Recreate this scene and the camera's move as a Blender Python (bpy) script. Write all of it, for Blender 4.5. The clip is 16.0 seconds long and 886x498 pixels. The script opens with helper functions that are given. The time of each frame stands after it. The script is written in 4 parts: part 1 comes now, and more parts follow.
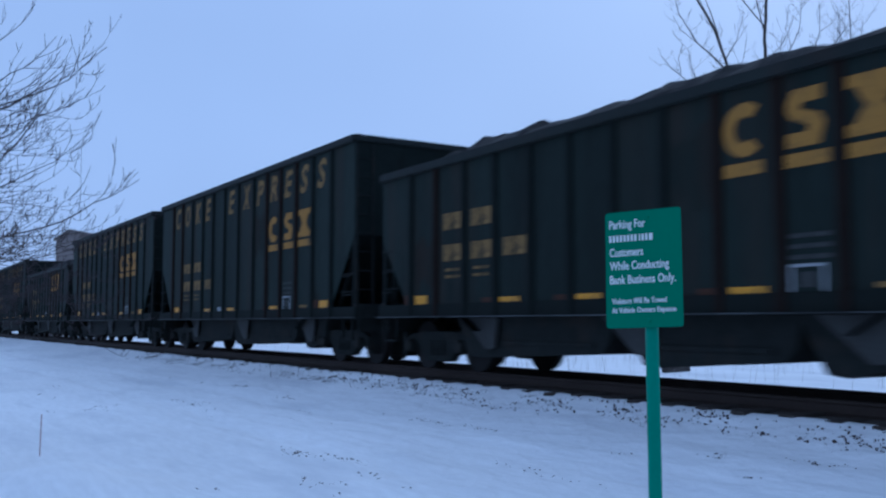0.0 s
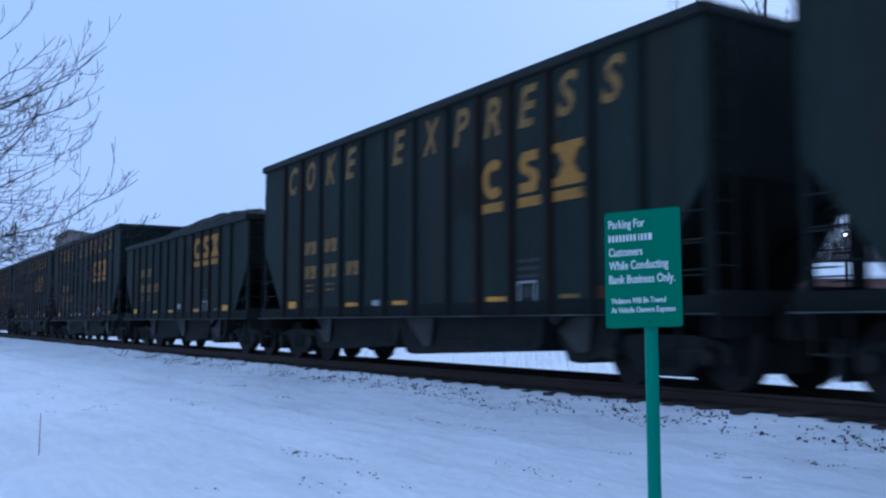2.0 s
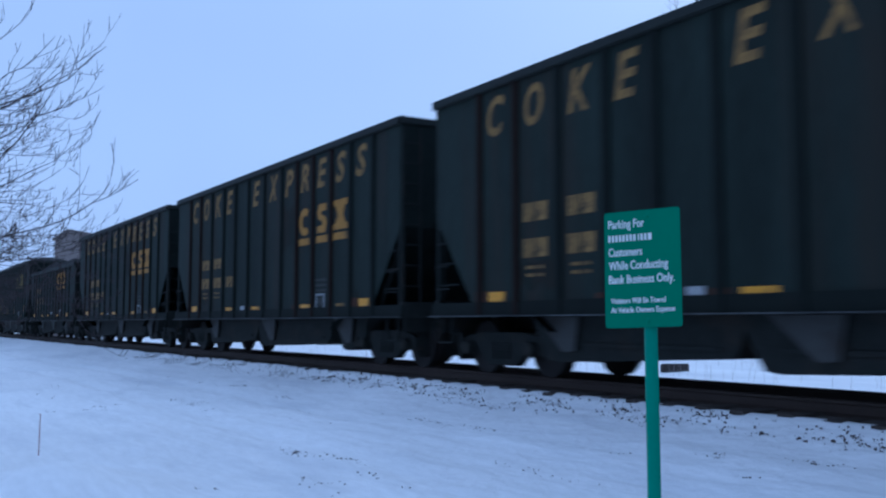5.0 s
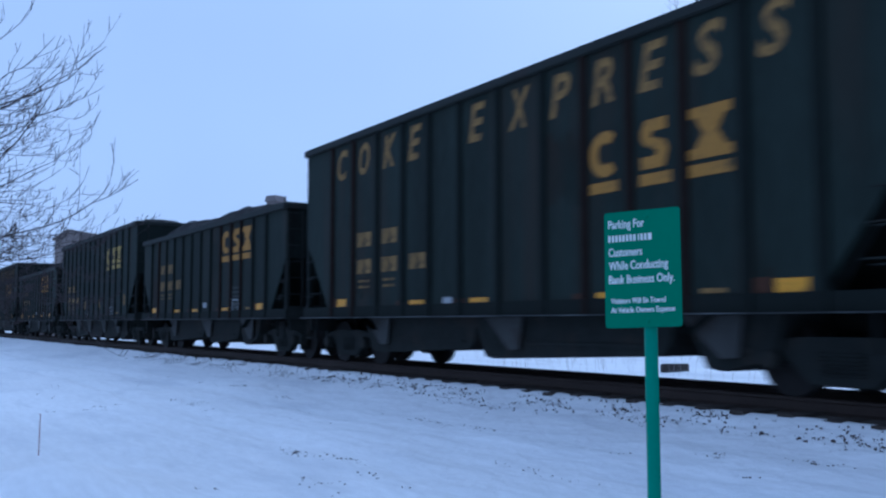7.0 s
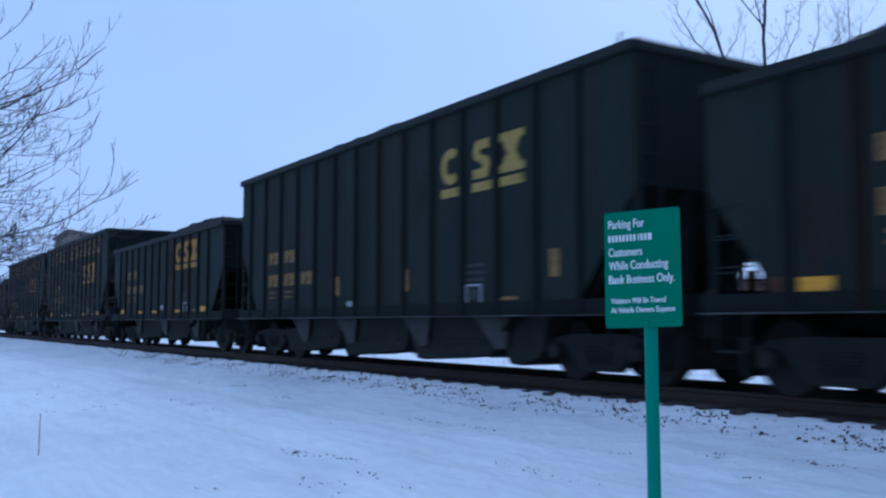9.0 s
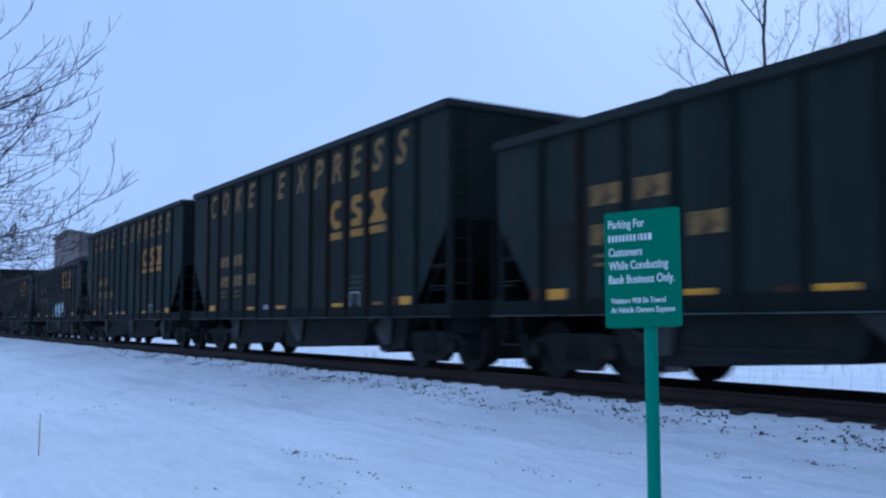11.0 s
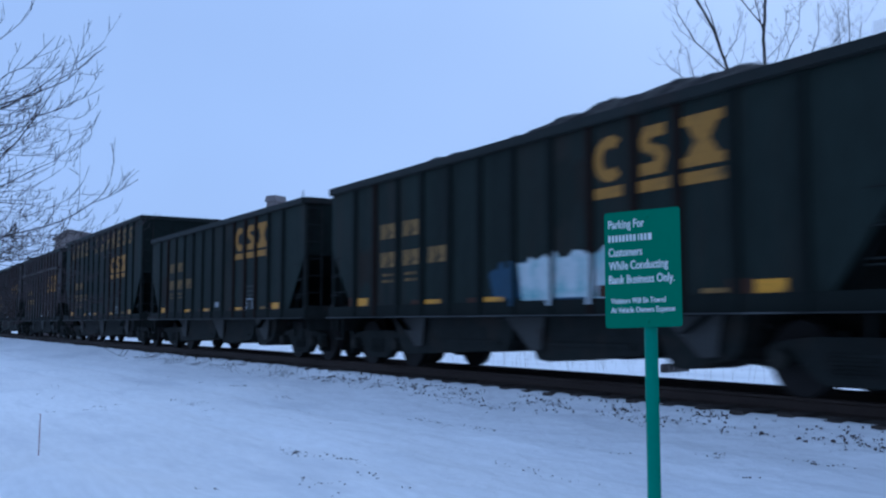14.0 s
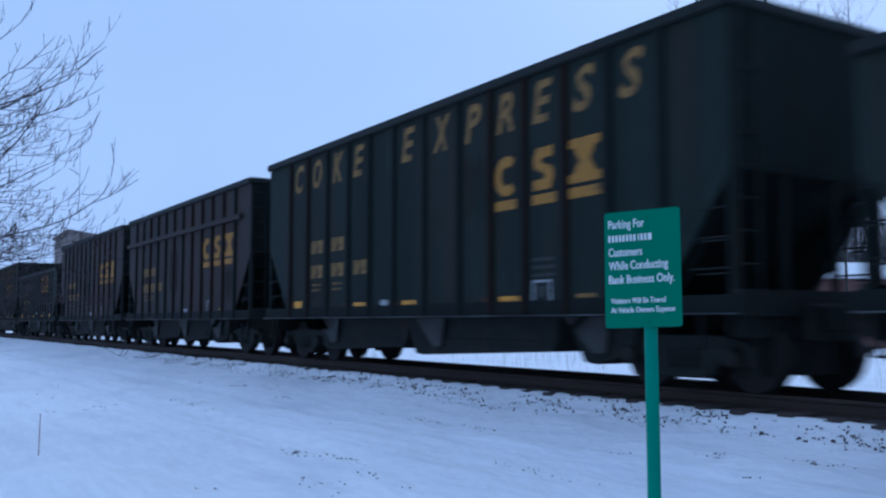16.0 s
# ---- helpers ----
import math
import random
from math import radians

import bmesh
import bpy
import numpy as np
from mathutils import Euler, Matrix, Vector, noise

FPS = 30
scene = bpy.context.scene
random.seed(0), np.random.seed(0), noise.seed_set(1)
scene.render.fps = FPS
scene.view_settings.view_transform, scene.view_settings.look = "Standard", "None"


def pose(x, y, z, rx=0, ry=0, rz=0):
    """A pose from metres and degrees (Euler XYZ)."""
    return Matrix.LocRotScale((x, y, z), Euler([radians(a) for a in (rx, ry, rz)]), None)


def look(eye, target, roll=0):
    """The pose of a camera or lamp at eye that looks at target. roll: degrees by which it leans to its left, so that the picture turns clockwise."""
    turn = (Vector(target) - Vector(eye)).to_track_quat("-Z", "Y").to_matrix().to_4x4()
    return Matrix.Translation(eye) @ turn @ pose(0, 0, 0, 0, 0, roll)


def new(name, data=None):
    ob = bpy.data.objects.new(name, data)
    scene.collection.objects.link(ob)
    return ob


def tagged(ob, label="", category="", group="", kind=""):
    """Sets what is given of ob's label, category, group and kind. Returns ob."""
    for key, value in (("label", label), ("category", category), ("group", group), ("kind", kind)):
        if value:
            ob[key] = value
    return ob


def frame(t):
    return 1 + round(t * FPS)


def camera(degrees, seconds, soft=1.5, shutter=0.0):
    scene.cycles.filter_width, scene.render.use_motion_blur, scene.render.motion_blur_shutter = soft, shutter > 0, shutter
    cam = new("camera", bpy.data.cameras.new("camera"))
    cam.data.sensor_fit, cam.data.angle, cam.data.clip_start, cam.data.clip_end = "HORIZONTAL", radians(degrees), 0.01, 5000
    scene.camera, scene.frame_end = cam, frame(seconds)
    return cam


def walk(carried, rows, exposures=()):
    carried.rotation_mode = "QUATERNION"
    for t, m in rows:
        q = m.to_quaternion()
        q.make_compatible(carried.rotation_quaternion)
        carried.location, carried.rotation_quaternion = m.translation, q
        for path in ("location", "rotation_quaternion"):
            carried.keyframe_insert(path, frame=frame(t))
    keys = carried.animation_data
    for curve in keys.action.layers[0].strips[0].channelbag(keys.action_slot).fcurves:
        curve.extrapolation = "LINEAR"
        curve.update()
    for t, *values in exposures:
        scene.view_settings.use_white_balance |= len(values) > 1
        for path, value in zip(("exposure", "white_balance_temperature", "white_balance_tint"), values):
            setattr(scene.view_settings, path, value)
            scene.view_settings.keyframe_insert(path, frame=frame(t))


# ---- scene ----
cam = camera(50.83, 16.0, soft=2.35, shutter=0.4)
EYE = (0.0, 0.0, 0.76)
AIM = 4.52
YAW = 31.94


def cam_pose(yaw, pitch, roll=0.0):
    y, p = radians(yaw), radians(pitch)
    way = Vector((-math.cos(y) * math.cos(p), math.sin(y) * math.cos(p), math.sin(p)))
    return look(EYE, Vector(EYE) + way, roll)


walk(cam, [(0.0, cam_pose(YAW - 0.06, AIM + 0.01)), (1.5, cam_pose(YAW - 0.03, AIM)), (3.0, cam_pose(YAW, AIM)), (16.0, cam_pose(YAW, AIM))],
     exposures=[(0.0, -0.06, 4725, 3), (0.8, 0.12, 4725, 3), (2.0, 0.19, 4725, 3), (4.0, 0.10, 4725, 3), (7.0, 0.16, 4725, 3), (8.2, 0.10, 4725, 3),
                (9.0, 0.16, 4725, 3), (12.5, 0.15, 4725, 3), (14.0, 0.02, 4725, 3), (15.0, 0.0, 4725, 3), (16.0, 0.13, 4725, 3)])

# ---- light: a dull winter afternoon under an even overcast ----
world = bpy.data.worlds.new("overcast_sky")
scene.world = world
world.use_nodes = True
nt = world.node_tree
nt.nodes.clear()
w_out = nt.nodes.new("ShaderNodeOutputWorld")
w_bg = nt.nodes.new("ShaderNodeBackground")
w_sky = nt.nodes.new("ShaderNodeTexSky")
w_sky.sky_type = "NISHITA"
w_sky.sun_disc = False
w_sky.sun_elevation = radians(36)
w_sky.sun_rotation = radians(-35)
w_sky.dust_density = 4.0
w_mix = nt.nodes.new("ShaderNodeMix")
w_mix.data_type = "RGBA"
w_mix.inputs["Factor"].default_value = 0.94
# an even cloud sheet, lighter towards the hidden sun beyond the track
w_co = nt.nodes.new("ShaderNodeTexCoord")
w_dot = nt.nodes.new("ShaderNodeVectorMath")
w_dot.operation = "DOT_PRODUCT"
w_dot.inputs[1].default_value = (-0.78, 0.62, 0.10)
nt.links.new(w_co.outputs["Generated"], w_dot.inputs[0])
w_rng = nt.nodes.new("ShaderNodeMapRange")
w_rng.interpolation_type = "SMOOTHSTEP"
w_rng.inputs[1].default_value, w_rng.inputs[2].default_value = -1.0, 1.0
w_rng.inputs[3].default_value, w_rng.inputs[4].default_value = 0.80, 0.99
nt.links.new(w_dot.outputs["Value"], w_rng.inputs[0])
w_cloud = nt.nodes.new("ShaderNodeTexNoise")
w_cloud.inputs["Scale"].default_value = 2.2
w_cloud.inputs["Detail"].default_value = 3
nt.links.new(w_co.outputs["Generated"], w_cloud.inputs["Vector"])
w_c2 = nt.nodes.new("ShaderNodeMapRange")
w_c2.inputs[1].default_value, w_c2.inputs[2].default_value = 0.3, 0.7
w_c2.inputs[3].default_value, w_c2.inputs[4].default_value = 0.95, 1.05
nt.links.new(w_cloud.outputs[0], w_c2.inputs[0])
w_mul = nt.nodes.new("ShaderNodeMath")
w_mul.operation = "MULTIPLY"
nt.links.new(w_rng.outputs[0], w_mul.inputs[0])
nt.links.new(w_c2.outputs[0], w_mul.inputs[1])
# the cloud sheet is brighter overhead than low down
w_sep = nt.nodes.new("ShaderNodeSeparateXYZ")
nt.links.new(w_co.outputs["Generated"], w_sep.inputs[0])
w_up = nt.nodes.new("ShaderNodeMapRange")
w_up.inputs[1].default_value, w_up.inputs[2].default_value = 0.3, 1.0
w_up.inputs[3].default_value, w_up.inputs[4].default_value = 1.0, 1.22
nt.links.new(w_sep.outputs["Z"], w_up.inputs[0])
w_all = nt.nodes.new("ShaderNodeMath")
w_all.operation = "MULTIPLY"
nt.links.new(w_mul.outputs[0], w_all.inputs[0])
nt.links.new(w_up.outputs[0], w_all.inputs[1])
w_col = nt.nodes.new("ShaderNodeVectorMath")
w_col.operation = "SCALE"
w_col.inputs[0].default_value = (4.52, 5.09, 6.82)
nt.links.new(w_all.outputs[0], w_col.inputs["Scale"])
nt.links.new(w_sky.outputs[0], w_mix.inputs[6])
nt.links.new(w_col.outputs[0], w_mix.inputs[7])
nt.links.new(w_mix.outputs[2], w_bg.inputs[0])
w_bg.inputs[1].default_value = 0.1
nt.links.new(w_bg.outputs[0], w_out.inputs[0])

sun = new("sun", bpy.data.lights.new("sun", "SUN"))
sun.data.energy = 0.5
sun.data.angle = radians(50)
sun.data.color = (1.0, 0.96, 0.92)
sun.matrix_world = look((-14, 20, 18), (0, 0, 0))


# ---- materials ----
def material(name, base, rough=0.8, metal=0.0, vary=0.25, scale=3.0, fine=40.0, bump=0.2, bump_scale=60.0, tint=None, tint_amount=0.0, tint_scale=1.2, stretch=(1, 1, 1), obvary=0.0, spec=0.3, bump_depth=0.02):
    m = bpy.data.materials.new(name)
    m.use_nodes = True
    t = m.node_tree
    n, l = t.nodes, t.links
    bsdf = n["Principled BSDF"]
    bsdf.inputs["Roughness"].default_value = rough
    bsdf.inputs["Metallic"].default_value = metal
    bsdf.inputs["Specular IOR Level"].default_value = spec
    co = n.new("ShaderNodeTexCoord")
    mp = n.new("ShaderNodeMapping")
    mp.inputs["Scale"].default_value = stretch
    l.new(co.outputs["Object"], mp.inputs[0])
    big = n.new("ShaderNodeTexNoise")
    big.inputs["Scale"].default_value = scale
    big.inputs["Detail"].default_value = 6
    l.new(mp.outputs[0], big.inputs["Vector"])
    small = n.new("ShaderNodeTexNoise")
    small.inputs["Scale"].default_value = fine
    small.inputs["Detail"].default_value = 4
    l.new(mp.outputs[0], small.inputs["Vector"])
    add = n.new("ShaderNodeMath")
    add.operation = "ADD"
    l.new(big.outputs[0], add.inputs[0])
    l.new(small.outputs[0], add.inputs[1])
    rng = n.new("ShaderNodeMapRange")
    rng.inputs[1].default_value, rng.inputs[2].default_value = 0.6, 1.4
    rng.inputs[3].default_value, rng.inputs[4].default_value = 1 - vary, 1 + vary
    l.new(add.outputs[0], rng.inputs[0])
    last = rng.outputs[0]
    if obvary:
        info = n.new("ShaderNodeObjectInfo")
        r2 = n.new("ShaderNodeMapRange")
        r2.inputs[3].default_value, r2.inputs[4].default_value = 1 - obvary, 1 + obvary
        l.new(info.outputs["Random"], r2.inputs[0])
        mul = n.new("ShaderNodeMath")
        mul.operation = "MULTIPLY"
        l.new(last, mul.inputs[0])
        l.new(r2.outputs[0], mul.inputs[1])
        last = mul.outputs[0]
    sc = n.new("ShaderNodeVectorMath")
    sc.operation = "SCALE"
    sc.inputs[0].default_value = base
    l.new(last, sc.inputs["Scale"])
    colour = sc.outputs[0]
    if tint:
        tn = n.new("ShaderNodeTexNoise")
        tn.inputs["Scale"].default_value = tint_scale
        tn.inputs["Detail"].default_value = 8
        tn.inputs["Roughness"].default_value = 0.65
        l.new(mp.outputs[0], tn.inputs["Vector"])
        tr = n.new("ShaderNodeMapRange")
        tr.inputs[1].default_value, tr.inputs[2].default_value = 0.62 - 0.3 * tint_amount, 0.8 - 0.3 * tint_amount
        l.new(tn.outputs[0], tr.inputs[0])
        mx = n.new("ShaderNodeMix")
        mx.data_type = "RGBA"
        mx.inputs[7].default_value = (*tint, 1)
        l.new(tr.outputs[0], mx.inputs["Factor"])
        l.new(colour, mx.inputs[6])
        colour = mx.outputs[2]
    l.new(colour, bsdf.inputs["Base Color"])
    if bump:
        bn = n.new("ShaderNodeTexNoise")
        bn.inputs["Scale"].default_value = bump_scale
        bn.inputs["Detail"].default_value = 5
        l.new(co.outputs["Object"], bn.inputs["Vector"])
        b = n.new("ShaderNodeBump")
        b.inputs["Strength"].default_value = bump
        b.inputs["Distance"].default_value = bump_depth
        l.new(bn.outputs[0], b.inputs["Height"])
        l.new(b.outputs[0], bsdf.inputs["Normal"])
    return m


M_PAINT = material("weathered_black_paint", (0.0142, 0.0216, 0.0183), 0.8, 0, 0.6, 1.1, 25, 0.15, 30, (0.026, 0.0225, 0.0175), 0.35, 0.8, (1.3, 1, 0.14), obvary=0.14, spec=0.17)
M_BROWN = material("weathered_brown_paint", (0.022, 0.0165, 0.0155), 0.75, 0, 0.35, 1.1, 25, 0.15, 30, (0.034, 0.018, 0.013), 0.45, 0.8, (1, 1, 0.3))
# darker than the side sheets, with the posts' shadow put into the colour
M_POST = material("shade_darkened_steel_post", (0.0090, 0.0122, 0.0108), 0.85, 0, 0.3, 2.0, 30, 0.15, 40, (0.013, 0.009, 0.007), 0.25, 1.0, (1, 1, 0.3), spec=0.15)
M_CHORD = material("worn_top_chord_paint", (0.0105, 0.0145, 0.0130), 0.75, 0, 0.4, 1.5, 25, 0.15, 40, (0.020, 0.015, 0.012), 0.3, 1.0, spec=0.3)
# car ends: the shade of the narrow gap is painted into this steel
M_ENDSHADE = material("shade_darkened_end_steel", (0.0135, 0.0178, 0.0162), 0.9, 0, 0.4, 1.3, 25, 0.2, 30, (0.010, 0.0085, 0.007), 0.3, 0.9, (1, 1, 0.4), spec=0.08)
M_DARK = material("sooty_cast_steel", (0.0175, 0.0200, 0.0185), 0.88, 0, 0.4, 4.0, 40, 0.3, 40, (0.034, 0.029, 0.023), 0.35, 1.6, spec=0.15)
M_CHUTE = material("dusty_grey_chute_steel", (0.046, 0.047, 0.045), 0.85, 0, 0.3, 2.0, 30, 0.2, 30, (0.03, 0.025, 0.02), 0.3, 1.5)
M_RUSTPOST = material("rusty_steel_post", (0.0165, 0.0105, 0.0082), 0.88, 0, 0.35, 2.0, 30, 0.15, 40, (0.007, 0.0075, 0.0075), 0.45, 0.9, (1, 1, 0.4), spec=0.12)
# pale colour that draws the glint along the sill edge
M_FLANGE = material("glint_pale_sill_steel", (0.085, 0.09, 0.092), 0.6, 0.2, 0.6, 0.5, 6, 0.1, 30, (0.02, 0.022, 0.022), 0.55, 0.45)
M_WHEEL = material("worn_wheel_steel", (0.018, 0.016, 0.015), 0.7, 0.2, 0.25, 6.0, 40, 0.1, 40)
M_COAL = material("black_coal", (0.0085, 0.0085, 0.009), 0.8, 0, 0.5, 5.0, 30, 0.8, 18)
M_YELLOW = material("faded_yellow_paint", (0.34, 0.172, 0.032), 0.8, 0, 0.3, 2.5, 30, 0.1, 40, (0.10, 0.065, 0.025), 0.35, 2.5)
M_CREAM = material("dirty_pale_yellow_paint", (0.245, 0.148, 0.050), 0.8, 0, 0.4, 2.5, 30, 0.1, 40, (0.07, 0.05, 0.028), 0.5, 3.0, spec=0.2)
M_STENCIL = material("worn_stencil_paint", (0.225, 0.140, 0.050), 0.8, 0, 0.5, 3.0, 30, 0.1, 40, (0.045, 0.035, 0.021), 0.52, 5.0, spec=0.2)
M_LEMON = material("faded_lemon_paint", (0.33, 0.235, 0.060), 0.8, 0, 0.3, 2.5, 30, 0.1, 40, (0.10, 0.075, 0.03), 0.35, 2.5)
M_STREAK = material("thin_rust_wash", (0.0210, 0.0175, 0.0135), 0.85, 0, 0.5, 2.0, 20, 0.1, 30, (0.0135, 0.0195, 0.0165), 0.6, 1.2, (1.3, 1, 0.2), spec=0.15)
M_REFLECT = material("yellow_reflective_tape", (0.62, 0.29, 0.015), 0.5, 0, 0.2, 5.0, 30, 0.0, 40, (0.2, 0.1, 0.02), 0.25, 4.0)
M_RUST = material("brown_rust_patch", (0.055, 0.024, 0.013), 0.9, 0, 0.4, 4.0, 40, 0.2, 40)
M_WHITE = material("grimy_white_paint", (0.34, 0.35, 0.36), 0.7, 0, 0.3, 6.0, 50, 0.05, 40, (0.1, 0.1, 0.1), 0.2, 5.0)
M_GRAFW = material("pale_spray_paint", (0.50, 0.56, 0.58), 0.6, 0, 0.2, 3.0, 30, 0.05, 40, (0.14, 0.36, 0.38), 0.42, 2.2)
M_GRAFB = material("dark_blue_spray_paint", (0.012, 0.045, 0.085), 0.6, 0, 0.3, 3.0, 30, 0.05, 40)
M_SIGN = material("green_sign_enamel", (0.003, 0.172, 0.086), 0.45, 0, 0.06, 4.0, 60, 0.02, 60)
M_POLE = material("green_painted_pole", (0.016, 0.215, 0.132), 0.5, 0, 0.10, 4.0, 60, 0.05, 60)
M_LETTER = material("white_sign_lettering", (0.78, 0.80, 0.80), 0.5, 0, 0.03, 4.0, 60, 0.0)
M_SNOW = material("trodden_snow", (0.83, 0.84, 0.85), 0.75, 0, 0.10, 0.5, 9, 0.55, 9, (0.69, 0.705, 0.73), 0.40, 0.7, (0.3, 1.2, 1), bump_depth=0.04)
M_STONE = material("ballast_stone", (0.058, 0.045, 0.043), 0.9, 0, 0.6, 3.0, 30, 0.3, 40, spec=0.2)
M_BALLAST = material("dark_oily_ballast", (0.078, 0.068, 0.062), 0.95, 0, 0.5, 2.0, 30, 0.9, 25)
M_RAIL = material("rusty_rail_steel", (0.050, 0.036, 0.029), 0.7, 0.3, 0.3, 3.0, 40, 0.1, 40)
M_TIE = material("creosoted_tie", (0.052, 0.043, 0.037), 0.95, 0, 0.4, 3.0, 40, 0.4, 30, None, 0, 1, (0.3, 2, 1))
M_BARK = material("grey_bark", (0.060, 0.052, 0.047), 0.95, 0, 0.3, 5.0, 60, 0.4, 60)
M_TWIG = material("reddish_twig_bark", (0.050, 0.041, 0.041), 0.95, 0, 0.3, 5.0, 60, 0.0)
M_REED = material("dry_grass", (0.46, 0.43, 0.39), 0.95, 0, 0.3, 3.0, 40, 0.0)
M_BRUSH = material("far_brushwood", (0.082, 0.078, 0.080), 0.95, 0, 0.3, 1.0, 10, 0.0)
# the haze over the far trees is put into this paler bark
M_FARTREE = material("haze_tinted_far_twigs", (0.135, 0.125, 0.135), 0.95, 0, 0.2, 1.0, 10, 0.0)
M_STAKE = material("faded_red_stake", (0.30, 0.09, 0.07), 0.8, 0, 0.2, 4.0, 40, 0.0)
M_WALL = material("grey_brown_cladding", (0.195, 0.168, 0.162), 0.85, 0, 0.15, 0.3, 4, 0.1, 5)
# the wall cladding again, lightened for the lit end of the shed
M_LITWALL = material("lit_brown_cladding", (0.265, 0.228, 0.212), 0.85, 0, 0.15, 0.3, 4, 0.1, 5)
M_ROOF = material("dull_roof_sheet", (0.20, 0.175, 0.17), 0.8, 0, 0.2, 0.3, 4, 0.1, 5)
M_BRICK = material("dull_red_brick", (0.155, 0.085, 0.075), 0.9, 0, 0.2, 1.0, 12, 0.1, 12)
M_GLASS = material("dark_window_glass", (0.02, 0.022, 0.025), 0.15, 0, 0.1, 1.0, 4, 0.0)

M_LAMP = bpy.data.materials.new("lit_lamp_lens")
M_LAMP.use_nodes = True
M_LAMP.node_tree.nodes["Principled BSDF"].inputs["Emission Color"].default_value = (1.0, 0.93, 0.80, 1)
M_LAMP.node_tree.nodes["Principled BSDF"].inputs["Emission Strength"].default_value = 9.0


# ---- mesh helpers ----
def add_box(bm, x0, x1, y0, y1, z0, z1):
    c = [bm.verts.new((x, y, z)) for x in (x0, x1) for y in (y0, y1) for z in (z0, z1)]
    for f in ((0, 1, 3, 2), (4, 6, 7, 5), (0, 4, 5, 1), (2, 3, 7, 6), (0, 2, 6, 4), (1, 5, 7, 3)):
        bm.faces.new([c[i] for i in f])
    return c


def add_prism(bm, outline, y0, y1):
    """An outline in x and z, pushed from y0 to y1."""
    a = [bm.verts.new((x, y0, z)) for x, z in outline]
    b = [bm.verts.new((x, y1, z)) for x, z in outline]
    bm.faces.new(a)
    bm.faces.new(b[::-1])
    for i in range(len(a)):
        j = (i + 1) % len(a)
        bm.faces.new((a[j], a[i], b[i], b[j]))


def add_tube(bm, p, q, r0, r1, sides=6):
    p, q = Vector(p), Vector(q)
    way = (q - p).normalized()
    s = way.orthogonal().normalized()
    u = way.cross(s)
    rings = []
    for c, r in ((p, r0), (q, r1)):
        rings.append([bm.verts.new(c + (s * math.cos(a) + u * math.sin(a)) * r) for a in (2 * math.pi * k / sides for k in range(sides))])
    for k in range(sides):
        j = (k + 1) % sides
        bm.faces.new((rings[0][k], rings[0][j], rings[1][j], rings[1][k]))
    bm.faces.new(rings[0][::-1])
    bm.faces.new(rings[1])


def add_disc_ring(bm, prof, sides=28):
    """A turned solid about the y axis: prof gives (y, radius) along it."""
    rings = []
    for y, r in prof:
        rings.append([bm.verts.new((r * math.cos(2 * math.pi * k / sides), y, r * math.sin(2 * math.pi * k / sides))) for k in range(sides)])
    for a, b in zip(rings, rings[1:]):
        for k in range(sides):
            j = (k + 1) % sides
            bm.faces.new((a[k], b[k], b[j], a[j]))
    bm.faces.new(rings[0])
    bm.faces.new(rings[-1][::-1])


def mesh_of(name, bm, mat):
    bmesh.ops.recalc_face_normals(bm, faces=bm.faces)
    me = bpy.data.meshes.new(name)
    bm.to_mesh(me)
    bm.free()
    me.materials.append(mat)
    return me


def bevel(bm, w, seg=2):
    bmesh.ops.bevel(bm, geom=list(bm.edges), offset=w, segments=seg, affect="EDGES", clamp_overlap=True)


def put(name, me, parent=None, m=None, label=""):
    ob = new(name, me)
    if parent:
        ob.parent = parent
    if m is not None:
        ob.matrix_basis = m
    return tagged(ob, label)


def part(name, bm, mat, parent, label="", m=None):
    return put(name, mesh_of(name, bm, mat), parent, m, label)


def box_part(name, dims, mat, parent, label="", bev=0.0):
    bm = bmesh.new()
    add_box(bm, *dims)
    if bev:
        bevel(bm, bev)
    return part(name, bm, mat, parent, label)


def text_mesh(name, body, size, mat, shear=0.0, bold=0.0, width=None):
    """Raised lettering in the x-z plane, facing -y, its lower left at the origin."""
    cu = bpy.data.curves.new(name, "FONT")
    cu.body, cu.size, cu.shear, cu.extrude, cu.offset, cu.resolution_u = body, size, shear, 0.002, bold, 3
    tmp = bpy.data.objects.new(name, cu)
    scene.collection.objects.link(tmp)
    bpy.context.view_layer.update()
    me = bpy.data.meshes.new_from_object(tmp.evaluated_get(bpy.context.evaluated_depsgraph_get()))
    bpy.data.objects.remove(tmp)
    xs = [v.co.x for v in me.vertices]
    k = width / (max(xs) - min(xs)) if width else 1.0
    x0 = min(xs)
    for v in me.vertices:
        x, y, z = v.co
        v.co = ((x - x0) * k, -z, y)
    me.materials.clear()
    me.materials.append(mat)
    return me


# ---- ground ----
def ground_height(x, y):
    bed = -0.35
    if y < 8.75:
        d = 8.75 - y
        z = bed - 0.25 * (1 - math.exp(-d / 1.1)) - 0.12 * min(1.0, d / 6.0)
    elif y > 12.2:
        d = y - 12.2
        z = bed - 0.42 * (1 - math.exp(-d / 1.4))
    else:
        z = bed
    return z


